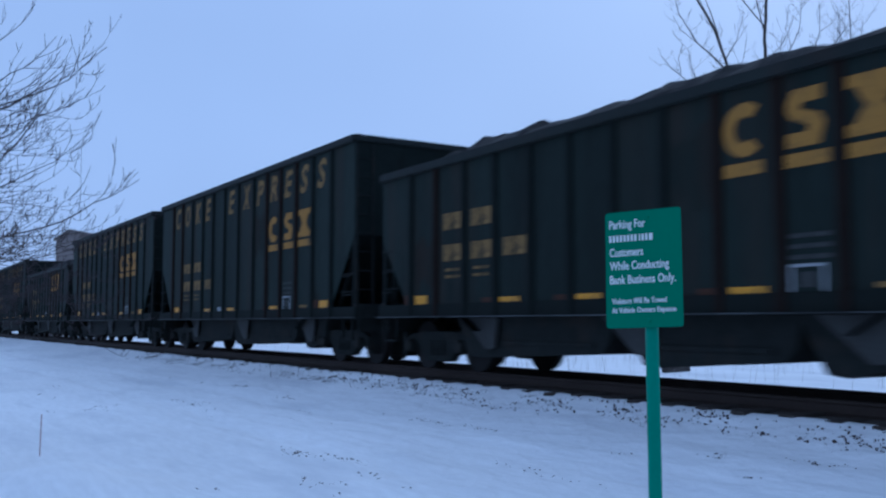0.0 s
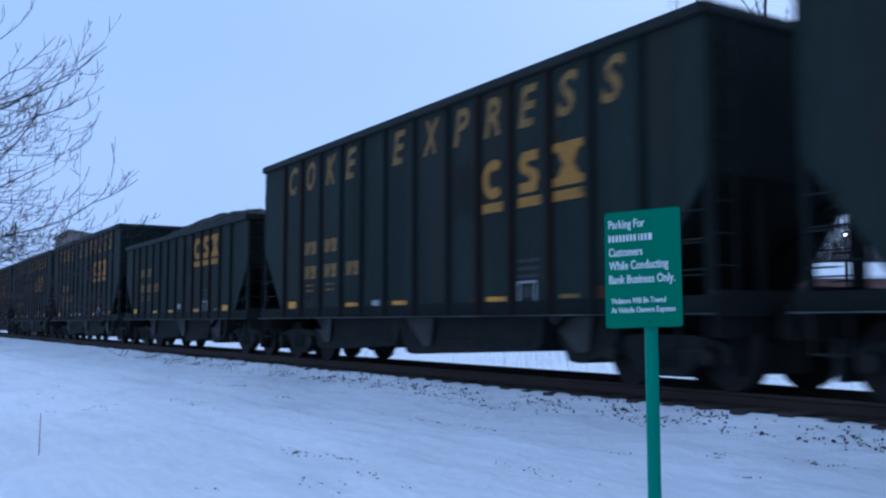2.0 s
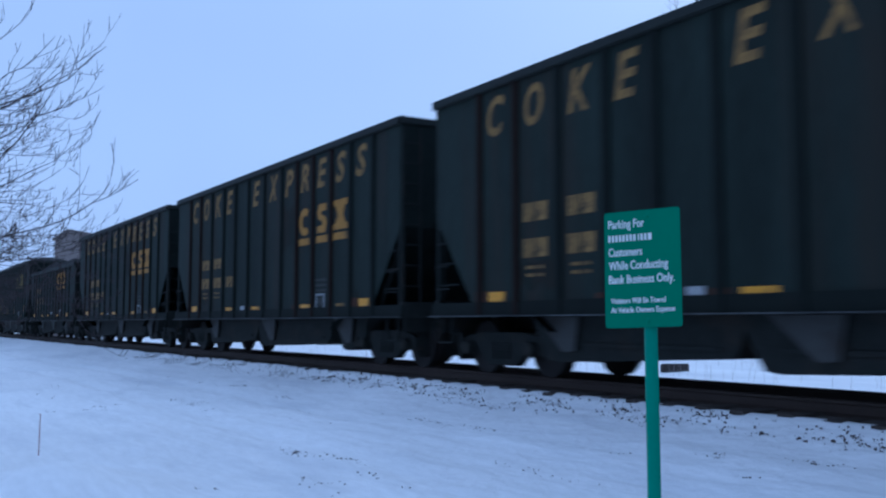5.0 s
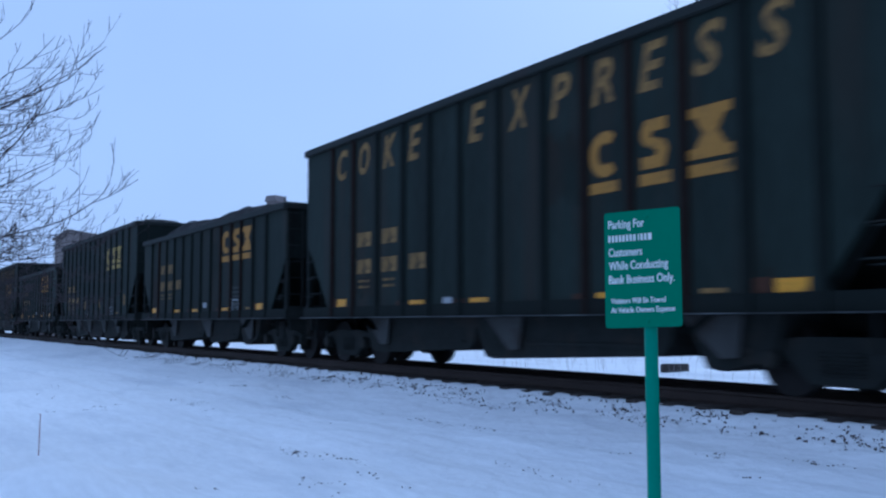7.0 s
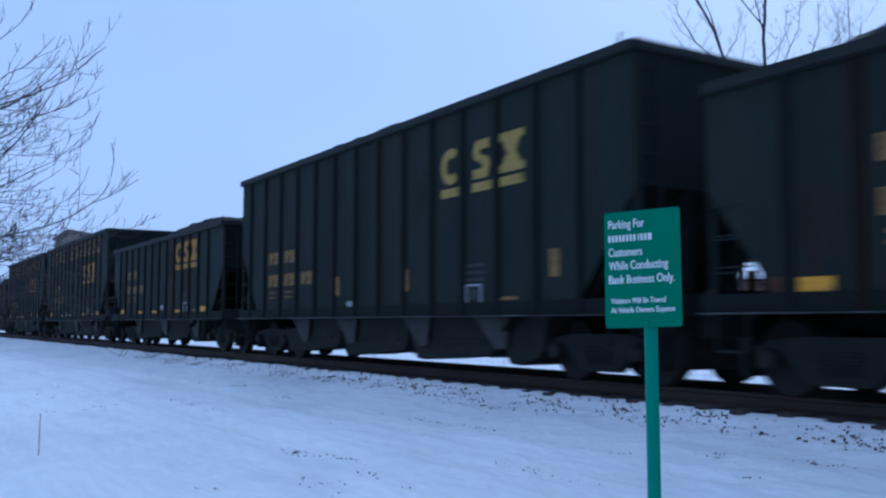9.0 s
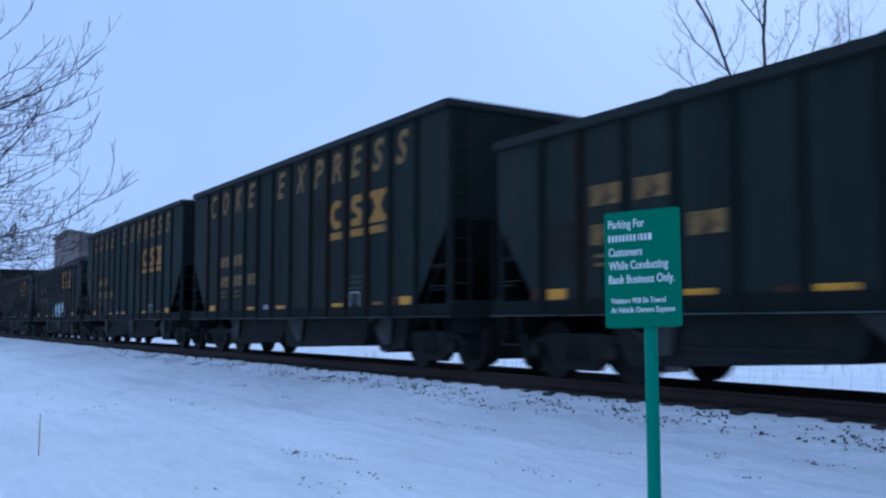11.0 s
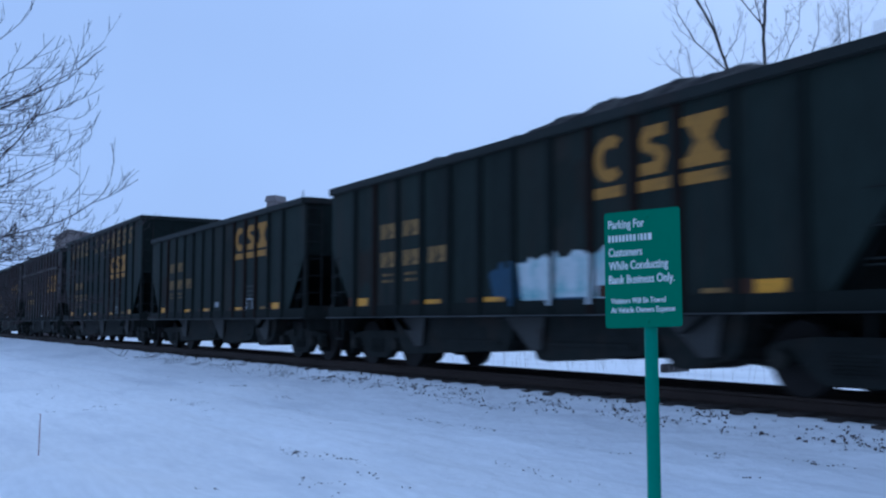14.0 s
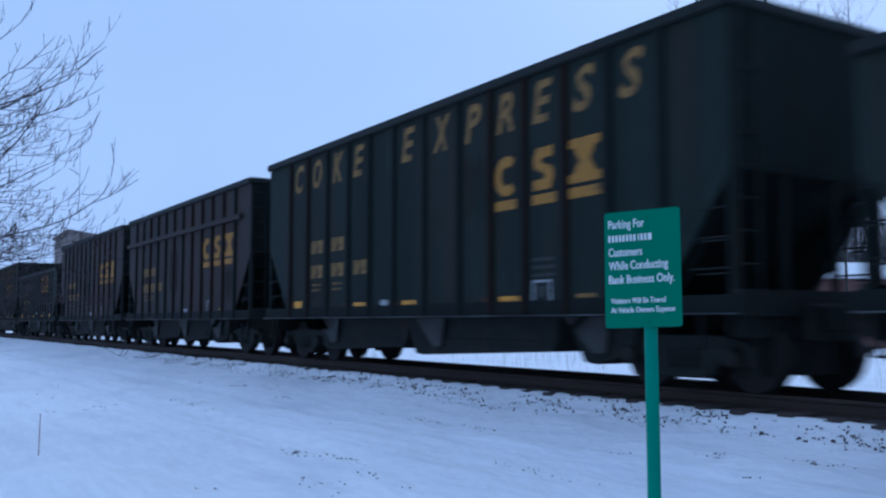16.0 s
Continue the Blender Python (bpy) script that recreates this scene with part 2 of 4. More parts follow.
def snow_height(x, y):
    z = ground_height(x, y)
    n = noise.noise((x * 0.35, y * 0.6, 1.3)) * 0.06 + noise.noise((x * 1.1, y * 2.4, 4.0)) * 0.035 + noise.noise((x * 3.0, y * 5.0, 9.0)) * 0.014
    if -20 < x < 1 and 1 < y < 9.1:
        edge = math.exp(-((y - 8.5) / 0.5) ** 2)
        n += noise.noise((x * 5.0, y * 7.0, 21)) * (0.012 + 0.034 * edge) + noise.noise((x * 11.0, y * 13.0, 27)) * (0.006 + 0.030 * edge)
    fade = 1.0 if y < 8.85 or y > 12.8 else 0.3
    z += n * fade
    # ruts left along the track by tyres
    for c in (4.3, 5.9):
        z -= 0.035 * math.exp(-((y - c + 0.3 * math.sin(x * 0.08)) / 0.22) ** 2)
    # snow swept up against the ballast
    z += 0.060 * math.exp(-((y - 8.98) / 0.22) ** 2)
    # a low bank of ploughed snow
    z += 0.30 * math.exp(-((x + 8.6) / 1.1) ** 2 - ((y - 1.6) / 0.7) ** 2)
    return z


def axis(cuts):
    out = []
    for a, b, step in cuts:
        n = max(1, round((b - a) / step))
        out += [a + (b - a) * k / n for k in range(n)]
    return out + [cuts[-1][1]]


def build_ground():
    xs = axis([(-1500, -300, 100), (-300, -90, 10), (-90, -45, 1.0), (-45, -22, 0.4), (-22, -14, 0.16), (-14, 1, 0.09), (1, 20, 1.2), (20, 300, 20), (300, 1500, 100)])
    ys = axis([(-1500, -100, 100), (-100, -6, 6), (-6, 1, 0.5), (1, 3.4, 0.14), (3.4, 9.31, 0.07), (9.31, 12.8, 0.25), (12.8, 40, 0.7), (40, 120, 8), (120, 1500, 92)])
    verts = [(x, y, snow_height(x, y)) for x in xs for y in ys]
    ny = len(ys)
    faces = [(i * ny + j, (i + 1) * ny + j, (i + 1) * ny + j + 1, i * ny + j + 1) for i in range(len(xs) - 1) for j in range(ny - 1)]
    me = bpy.data.meshes.new("ground")
    me.from_pydata(verts, [], faces)
    me.materials.append(M_SNOW)
    me.polygons.foreach_set("use_smooth", [True] * len(me.polygons))
    tagged(put("ground", me), "trodden bluish winter snow over flat ground", "snow", kind="structure")


TRACK = 10.28
RAIL = -0.12


def build_track():
    bm = bmesh.new()
    n = 420
    rows = []
    for k in range(n + 1):
        x = -240 + 300 * k / n
        row = []
        for j in range(25):
            y = -1.15 + 2.30 * j / 24
            z = -0.308 if abs(y) < 1.02 else -0.308 - (abs(y) - 1.02) * 0.3
            z += noise.noise((x * 6, y * 6, 2)) * 0.02
            row.append(bm.verts.new((x, TRACK + y, z)))
        rows.append(row)
    for a, b in zip(rows, rows[1:]):
        for j in range(24):
            bm.faces.new((a[j], b[j], b[j + 1], a[j + 1]))
    tagged(part("ballast_bed", bm, M_BALLAST, None), "dark oily crushed stone bed under the rails", "ballast", kind="structure")
    track = tagged(new("railway_track"), "rusty steel rails on dark wooden ties", "railway track", kind="structure")
    for y in (-0.753, 0.753):
        bm = bmesh.new()
        prof = [(-0.075, -0.185), (0.075, -0.185), (0.075, -0.172), (0.012, -0.15), (0.010, -0.05), (0.036, -0.038), (0.036, -0.006), (0.030, 0.0), (-0.030, 0.0), (-0.036, -0.006), (-0.036, -0.038), (-0.010, -0.05), (-0.012, -0.15), (-0.075, -0.172)]
        a = [bm.verts.new((-240, TRACK + y + p, RAIL + z)) for p, z in prof]
        b = [bm.verts.new((60, TRACK + y + p, RAIL + z)) for p, z in prof]
        bm.faces.new(a)
        bm.faces.new(b[::-1])
        for i in range(len(a)):
            j = (i + 1) % len(a)
            bm.faces.new((a[j], a[i], b[i], b[j]))
        part("rail", bm, M_RAIL, track)
    bm = bmesh.new()
    add_box(bm, -0.115, 0.115, -1.40, 1.40, -0.35, -0.185)
    bevel(bm, 0.012, 1)
    tie = mesh_of("tie", bm, M_TIE)
    x = -100.0
    while x < 12:
        put("tie", tie, track, pose(x, TRACK + random.uniform(-0.05, 0.03), RAIL + random.choice((0.012, 0.026, 0.036)), 0, 0, random.uniform(-1.2, 1.2)))
        x += 0.6


# ---- hopper cars ----
def build_meshes():
    me = {}
    bm = bmesh.new()
    add_disc_ring(bm, [(-1.03, 0.08), (-0.8, 0.085), (-0.5, 0.075), (0.5, 0.075), (0.8, 0.085), (1.03, 0.08)], 16)
    for y in (-1, 1):
        add_disc_ring(bm, [(y * 0.753 - 0.067, 0.30), (y * 0.753 - 0.067, 0.455), (y * 0.753 + y * 0.02, 0.460), (y * 0.753 + 0.067, 0.455), (y * 0.753 + 0.067, 0.30)], 28)
        add_disc_ring(bm, [(y * 0.753 - 0.02, 0.08), (y * 0.753 - 0.02, 0.32), (y * 0.753 + 0.02, 0.32), (y * 0.753 + 0.02, 0.08)], 28)
        add_disc_ring(bm, [(y * (0.753 - 0.067), 0.30), (y * (0.753 - 0.067), 0.483), (y * (0.753 - 0.100), 0.483), (y * (0.753 - 0.100), 0.30)], 28)
        # lifting holes read as darker recesses: raised lugs on the plate
        for k in range(3):
            a = 2.1 * k
            add_box(bm, 0.2 * math.cos(a) - 0.03, 0.2 * math.cos(a) + 0.03, y * 0.78 - 0.02, y * 0.78 + 0.02, 0.2 * math.sin(a) - 0.03, 0.2 * math.sin(a) + 0.03)
    me["wheelset"] = mesh_of("wheelset", bm, M_WHEEL)
    # cast sideframe: arched top bar, sagging bottom bar, spring window
    bm = bmesh.new()
    add_prism(bm, [(-1.15, 0.60), (-1.0, 0.66), (-0.55, 0.72), (0.55, 0.72), (1.0, 0.66), (1.15, 0.60), (1.15, 0.34), (1.03, 0.32), (1.02, 0.52), (0.76, 0.52), (0.72, 0.44), (0.40, 0.17), (-0.40, 0.17), (-0.72, 0.44), (-0.76, 0.52), (-1.02, 0.52), (-1.03, 0.32), (-1.15, 0.34)], -0.09, 0.09)
    bmesh.ops.bevel(bm, geom=list(bm.edges), offset=0.015, segments=1, affect="EDGES", clamp_overlap=True)
    me["sideframe"] = mesh_of("sideframe", bm, M_DARK)
    bm = bmesh.new()
    prof = []
    for k in range(6):
        prof += [(0.28 + k * 0.046, 0.055), (0.292 + k * 0.046, 0.085), (0.312 + k * 0.046, 0.085), (0.324 + k * 0.046, 0.055)]
    add_disc_ring(bm, prof, 10)
    for v in bm.verts:
        x, y, z = v.co
        v.co = (x, -z, y)
    me["spring"] = mesh_of("spring", bm, M_DARK)
    bm = bmesh.new()
    add_prism(bm, [(-0.2, 0.42), (0.2, 0.42), (0.22, 0.62), (-0.22, 0.62)], -1.15, 1.15)
    add_tube(bm, (0, 0, 0.60), (0, 0, 0.90), 0.2, 0.18, 14)
    me["bolster"] = mesh_of("bolster", bm, M_DARK)
    bm = bmesh.new()
    add_disc_ring(bm, [(-0.12, 0.10), (-0.10, 0.12), (0.05, 0.12), (0.06, 0.08)], 14)
    me["bearing_cap"] = mesh_of("bearing_cap", bm, M_DARK)
    bm = bmesh.new()
    add_box(bm, -0.55, 0.12, -0.09, 0.09, 0.72, 0.90)
    add_prism(bm, [(0.10, 0.66), (0.42, 0.66), (0.42, 0.96), (0.10, 0.96)], -0.14, -0.02)
    add_prism(bm, [(0.10, 0.66), (0.24, 0.66), (0.24, 0.96), (0.10, 0.96)], -0.04, 0.16)
    bmesh.ops.bevel(bm, geom=list(bm.edges), offset=0.02, segments=1, affect="EDGES", clamp_overlap=True)
    me["coupler"] = mesh_of("coupler", bm, M_DARK)
    bm = bmesh.new()
    add_tube(bm, (-0.23, 0, 0), (0.23, 0, 0), 0.012, 0.012, 5)
    me["grab_iron"] = mesh_of("grab_iron", bm, M_DARK)
    # brake wheel: rim, spokes and hub, turned about x
    bm = bmesh.new()
    loops = []
    for k in range(16):
        a = 2 * math.pi * k / 16
        loops.append([bm.verts.new((0.016 * math.sin(t), (0.27 + 0.016 * math.cos(t)) * math.cos(a), (0.27 + 0.016 * math.cos(t)) * math.sin(a))) for t in (0.0, 1.571, 3.142, 4.712)])
    for k in range(16):
        for j in range(4):
            bm.faces.new((loops[k][j], loops[k][(j + 1) % 4], loops[(k + 1) % 16][(j + 1) % 4], loops[(k + 1) % 16][j]))
    me["brake_wheel"] = mesh_of("brake_wheel", bm, M_DARK)
    bm = bmesh.new()
    add_tube(bm, (-0.03, 0, 0), (0, 0.27, 0), 0.014, 0.012, 5)
    me["spoke"] = mesh_of("spoke", bm, M_DARK)
    bm = bmesh.new()
    add_tube(bm, (-0.15, 0, 0), (0.02, 0, 0), 0.04, 0.04, 8)
    me["hub"] = mesh_of("hub", bm, M_DARK)
    return me


SHARED = build_meshes()
WHEELSETS = {-1: [], 1: []}
LETTER_MESH = {}


def letter(ch, size, mat, shear=0.0):
    key = (ch, size, mat.name, shear)
    if key not in LETTER_MESH:
        LETTER_MESH[key] = text_mesh("letter", ch, size, mat, shear, 0.022, {'O': 0.46, 'K': 0.52, 'X': 0.56}.get(ch, 0.48))
    return LETTER_MESH[key]


def bars_mesh(kind, mat):
    """Plain blocks in the colours and outline of a large painted device; about 0.78 wide and 0.86 high."""
    key = ("bars", kind, mat.name)
    if key in LETTER_MESH:
        return LETTER_MESH[key]
    bm = bmesh.new()
    t = 0.006
    if kind == "hook":
        out, inn = [], []
        for k in range(15):
            a = radians(48 + 264 * k / 14)
            out.append((0.36 + 0.36 * math.cos(a), 0.58 + 0.40 * math.sin(a)))
            inn.append((0.36 + 0.17 * math.cos(a), 0.58 + 0.19 * math.sin(a)))
        add_prism(bm, out + inn[::-1], -t, 0)
    elif kind == "wave":
        add_prism(bm, [(0.05, 0.80), (0.16, 0.98), (0.64, 0.98), (0.64, 0.78), (0.32, 0.78), (0.27, 0.70), (0.60, 0.60), (0.68, 0.46), (0.58, 0.18), (0.04, 0.18), (0.04, 0.38), (0.38, 0.38), (0.42, 0.46), (0.12, 0.58), (0.05, 0.68)], -t, 0)
    elif kind == "hourglass":
        add_prism(bm, [(0.0, 0.98), (0.86, 0.98), (0.86, 0.82), (0.74, 0.82), (0.58, 0.58), (0.76, 0.34), (0.88, 0.34), (0.88, 0.18), (-0.02, 0.18), (-0.02, 0.34), (0.10, 0.34), (0.28, 0.58), (0.12, 0.82), (0.0, 0.82)], -t, 0)
    elif kind == "underline":
        add_prism(bm, [(0.0, 0.0), (0.74, 0.0), (0.74, 0.12), (0.0, 0.12)], -t, 0)
    elif kind == "wide_underline":
        add_prism(bm, [(-0.02, 0.0), (0.88, 0.0), (0.88, 0.12), (-0.02, 0.12)], -t, 0)
    for v in bm.verts:
        v.co.x *= 0.88 if kind == "hook" else 0.78
        v.co.z = v.co.z * 1.3 if "underline" in kind else 0.22 + (v.co.z - 0.18) * 0.82
    LETTER_MESH[key] = mesh_of("emblem", bm, mat)
    return LETTER_MESH[key]


def block_mesh(w, h, mat, gaps=()):
    key = ("block", w, h, mat.name, gaps)
    if key not in LETTER_MESH:
        bm = bmesh.new()
        edges = [0.0, *[v for g in gaps for v in g], w]
        for a, b in zip(edges[::2], edges[1::2]):
            add_box(bm, a, b, -0.005, 0.0, 0.0, h)
        LETTER_MESH[key] = mesh_of("stencil", bm, mat)
    return LETTER_MESH[key]


def build_truck(car, x):
    bolster = put("truck", SHARED["bolster"], car, pose(x, 0, RAIL), "sooty cast steel four-wheel truck")
    for y in (-1.05, 1.05):
        put("sideframe", SHARED["sideframe"], bolster, pose(0, y, 0))
        for d in (-0.2, 0.0, 0.2):
            put("spring", SHARED["spring"], bolster, pose(d, y * 1.05, 0))
        for d in (-0.89, 0.89):
            put("bearing_cap", SHARED["bearing_cap"], bolster, pose(d, y * 1.11, 0.457, 0, 0, 0 if y < 0 else 180), "sooty round bearing cap")
    for d in (-1, 1):
        ws = put("wheelset", SHARED["wheelset"], bolster, pose(d * 0.89, 0, 0.457), "worn steel wheelset")
        WHEELSETS[d].append(ws)


def hopper_car(kind, label, load, extra=()):
    """kind: coke (tall sides), plain (tall, coal), coal (low sides), old (tall, brown). Its origin is on the rails, half way along it."""
    rnd = random.Random(hash_of(kind, load))
    L, H, posts = {"coke": (14.88, 4.77, 13), "plain": (15.25, 4.62, 14), "coal": (13.44, 3.71, 13), "old": (13.2, 4.66, 12)}[kind]
    paint = M_BROWN if kind == "old" else M_PAINT
    h = L / 2
    end_z = 2.62 if H > 4 else 2.35
    cut = 0.95 if kind == "coal" else 1.15
    sill = 0.86
    car = tagged(new("hopper_car"), label, "railway car", "cars of the train")
    W = 1.50          # side sheets
    # side sheets, cut away towards the ends
    for y in (-1, 1):
        bm = bmesh.new()
        add_prism(bm, [(-h, H), (-h, end_z), (-h + cut, 1.10), (h - cut, 1.10), (h, end_z), (h, H)], y * W, y * (W - 0.02))
        part("side_sheet", bm, paint, car)
        bm = bmesh.new()
        add_box(bm, -h - 0.03, h + 0.03, y * (W - 0.03), y * (W + 0.085), H - 0.16, H)
        bevel(bm, 0.02, 2)
        part("top_chord", bm, M_CHORD, car)
        bm = bmesh.new()
        add_prism(bm, [(-h - 0.1, sill), (h + 0.1, sill), (h + 0.1, sill + 0.24), (-h - 0.1, sill + 0.24)], y * (W - 0.02), y * (W + 0.03))
        part("side_sill", bm, M_POST, car)
        bm = bmesh.new()
        add_box(bm, -h - 0.1, h + 0.1, y * (W + 0.031), y * (W + 0.11), sill, sill + 0.018)
        part("sill_flange", bm, M_FLANGE, car, "pale steel sill edge, its glint put into the colour")
    # side posts
    a = 1.36 if kind == "coke" else 1.15
    step = (L - 2 * a) / (posts - 1)
    stations = (1.42, 2.44, 3.50, 4.56, 5.52, 6.56, 7.72, 8.90, 9.86, 10.80, 11.78, 12.74, 13.76) if kind == "coke" else (1.15, 2.05, 2.98, 3.90, 4.85, 5.80, 6.75, 7.70, 8.60, 9.50, 10.30, 11.20, 12.15) if kind == "coal" else [0.72 + k * (L - 1.87) / (posts - 1) for k in range(posts)] if kind == "plain" else [a + k * step for k in range(posts)]
    bm = bmesh.new()
    add_prism(bm, [(-0.075, 0), (-0.045, -0.065), (0.045, -0.065), (0.075, 0)], sill + 0.02, H - 0.15)
    for v in bm.verts:
        x, y, z = v.co
        v.co = (x, z, y)
    post = mesh_of("side_post", bm, M_POST)
    rusty = post.copy()
    rusty.materials[0] = M_RUSTPOST
    stained = {"coke": (0, 1, 8, 9, 10), "coal": (1, 8, 9, 10), "plain": (), "old": (2, 5, 7, 8, 9, 10)}[kind]
    for k in range(posts):
        x = stations[k] - h
        put("side_post", rusty if k in stained else post, car, pose(x, -W, 0))
        put("side_post", rusty if posts - 1 - k in stained else post, car, pose(x, W, 0, 0, 0, 180))
    # ends: upright upper sheet, slope sheet, corner posts, platform, ladder
    for e in (-1, 1):
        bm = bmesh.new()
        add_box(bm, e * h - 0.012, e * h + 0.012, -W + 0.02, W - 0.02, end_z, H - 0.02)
        part("end_sheet", bm, M_ENDSHADE, car, "end sheet, darkened for the shade between cars")
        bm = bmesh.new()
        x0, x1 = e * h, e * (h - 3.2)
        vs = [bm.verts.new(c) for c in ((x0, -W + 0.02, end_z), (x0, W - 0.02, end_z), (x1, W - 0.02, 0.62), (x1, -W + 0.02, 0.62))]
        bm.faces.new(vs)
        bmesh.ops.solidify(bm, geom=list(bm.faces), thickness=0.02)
        part("slope_sheet", bm, M_ENDSHADE, car, "slope sheet, darkened for the shade between cars")
        bm = bmesh.new()
        add_box(bm, e * h - 0.07, e * h + 0.07, -W - 0.03, W + 0.03, H - 0.14, H + 0.005)
        bevel(bm, 0.015, 1)
        part("end_chord", bm, M_CHORD, car)
        for y in (-1, 1):
            bm = bmesh.new()
            add_box(bm, e * (h - 0.05) - 0.05, e * (h - 0.05) + 0.05, y * (W - 0.06) - 0.05, y * (W - 0.06) + 0.05, sill + 0.1, end_z + 0.1)
            part("corner_post", bm, M_POST, car)
            bm = bmesh.new()
            add_tube(bm, (e * (h - 0.1), y * (W - 0.2), end_z), (e * (h - cut), y * (W - 0.2), sill + 0.2), 0.05, 0.05, 6)
            part("end_brace", bm, M_POST, car)
        for y in (-0.5, 0.5):
            box_part("end_post", (e * (h - 0.06) - 0.045, e * (h - 0.06) + 0.045, y - 0.05, y + 0.05, sill + 0.1, end_z + 0.05), M_POST, car)
        bm = bmesh.new()
        add_box(bm, e * (h - 0.7) - 0.75, e * (h - 0.7) + 0.75, -1.45, 1.45, sill + 0.04, sill + 0.12)
        add_box(bm, e * h - 0.06, e * h + 0.10, -1.5, 1.5, sill - 0.02, sill + 0.30)
        part("end_platform", bm, M_DARK, car)
        bm = bmesh.new()
        y = -e * (W - 0.22)
        for dy in (-0.19, 0.19):
            add_box(bm, e * (h + 0.055) - 0.012, e * (h + 0.055) + 0.012, y + dy - 0.02, y + dy + 0.02, sill, H - 0.2)
        z = sill + 0.2
        while z < H - 0.25:
            add_tube(bm, (e * (h + 0.07), y - 0.19, z), (e * (h + 0.07), y + 0.19, z), 0.013, 0.013, 5)
            z += 0.4
        part("ladder", bm, M_DARK, car)
        for z in (1.35, 1.75, 2.15):
            for y in (-1, 1):
                put("grab_iron", SHARED["grab_iron"], car, pose(e * (h - 0.28), y * (W + 0.05), z))
        put("coupler", SHARED["coupler"], car, pose(e * (h + 0.02), 0, 0, 0, 0, 0 if e > 0 else 180))
        # draft gear pocket, striker, uncoupling lever, air hose and the step irons under the corners
        bm = bmesh.new()
        add_box(bm, e * h - 0.55, e * h + 0.24, -0.34, 0.34, 0.52, 1.0)
        bevel(bm, 0.03, 1)
        part("striker", bm, M_DARK, car, "sooty cast striker casting")
        bm = bmesh.new()
        for a, b in (((0.16, -1.42, 0.80), (0.16, -0.55, 0.80)), ((0.16, -0.55, 0.80), (0.30, -0.35, 0.62)), ((0.30, -0.35, 0.62), (0.34, -0.05, 0.98)), ((0.16, -1.42, 0.80), (0.18, -1.46, 0.52))):
            add_tube(bm, (e * (h + a[0]), -e * a[1], a[2]), (e * (h + b[0]), -e * b[1], b[2]), 0.014, 0.014, 5)
        part("uncoupling_lever", bm, M_DARK, car)
        bm = bmesh.new()
        hose = [(e * (h + 0.10 + 0.55 * u), e * 0.42 - e * 0.30 * u, 0.72 - 0.42 * math.sin(u * 2.4)) for u in (0.0, 0.2, 0.4, 0.6, 0.8, 1.0)]
        for a, b in zip(hose, hose[1:]):
            add_tube(bm, a, b, 0.026, 0.026, 6)
        part("air_hose", bm, M_DARK, car, "black rubber air hose")
        for y in (-1, 1):
            bm = bmesh.new()
            for dx in (0.10, 0.55):
                add_box(bm, e * (h - dx) - 0.012, e * (h - dx) + 0.012, y * (W - 0.02) - 0.03, y * (W - 0.02) + 0.03, 0.42, sill + 0.03)
            add_box(bm, *sorted((e * (h - 0.088), e * (h - 0.562))), y * (W - 0.02) - 0.04, y * (W - 0.02) + 0.04, 0.40, 0.43)
            part("step_iron", bm, M_DARK, car)
            for z in (1.42, 1.80):
                bm = bmesh.new()
                add_tube(bm, (e * (h - 0.02), y * (W - 0.03), z), (e * (h - cut * 0.62), y * (W - 0.03), z), 0.014, 0.014, 5)
                part("handrail", bm, M_DARK, car)
        # brake rigging hung across between the trucks' outer ends
        bm = bmesh.new()
        add_box(bm, e * (h - 0.02) - 0.05, e * (h - 0.02) + 0.05, -1.40, 1.40, 0.58, sill)
        part("end_sill", bm, M_DARK, car)
        bm = bmesh.new()
        add_prism(bm, [(e * (h - 0.10) - 0.04, 0.10), (e * (h - 0.10) + 0.04, 0.10), (e * (h - 0.10) + 0.06, 0.58), (e * (h - 0.10) - 0.06, 0.58)], -1.05, 1.05)
        part("brake_beam", bm, M_DARK, car)
        build_truck(car, h - (1.0 if kind == "coal" else 1.2) if e > 0 else -h + 1.5)
    wheel = put("brake_wheel", SHARED["brake_wheel"], car, pose(h + 0.16, 0.75, 2.05))
    put("hub", SHARED["hub"], wheel)
    for k in range(5):
        put("spoke", SHARED["spoke"], wheel, pose(0, 0, 0, 72 * k))
    if kind in ("coal", "plain"):
        bm = bmesh.new()
        add_tube(bm, (h - 0.4, -W + 0.1, H - 0.1), (h - 0.36, -W + 0.1, H + 0.20), 0.022, 0.014, 6)
        part("top_handhold", bm, M_DARK, car)
    # centre sill and discharge bays
    bm = bmesh.new()
    add_box(bm, -h, h, -0.2, 0.2, 0.66, 0.98)
    part("centre_sill", bm, M_DARK, car)
    bays = {"coke": [(2.75, 6.6), (6.85, 11.2), (11.75, 12.9)], "coal": [(2.6, 6.3), (6.9, 9.45), (9.75, 11.0)],
            "plain": [(2.7, 5.6), (5.9, 8.6), (8.9, 11.6), (11.9, 12.9)], "old": [(2.6, 6.0), (6.4, 9.2), (9.5, 10.8)]}[kind]
    dip = 0.09 if kind == "plain" else 0.0
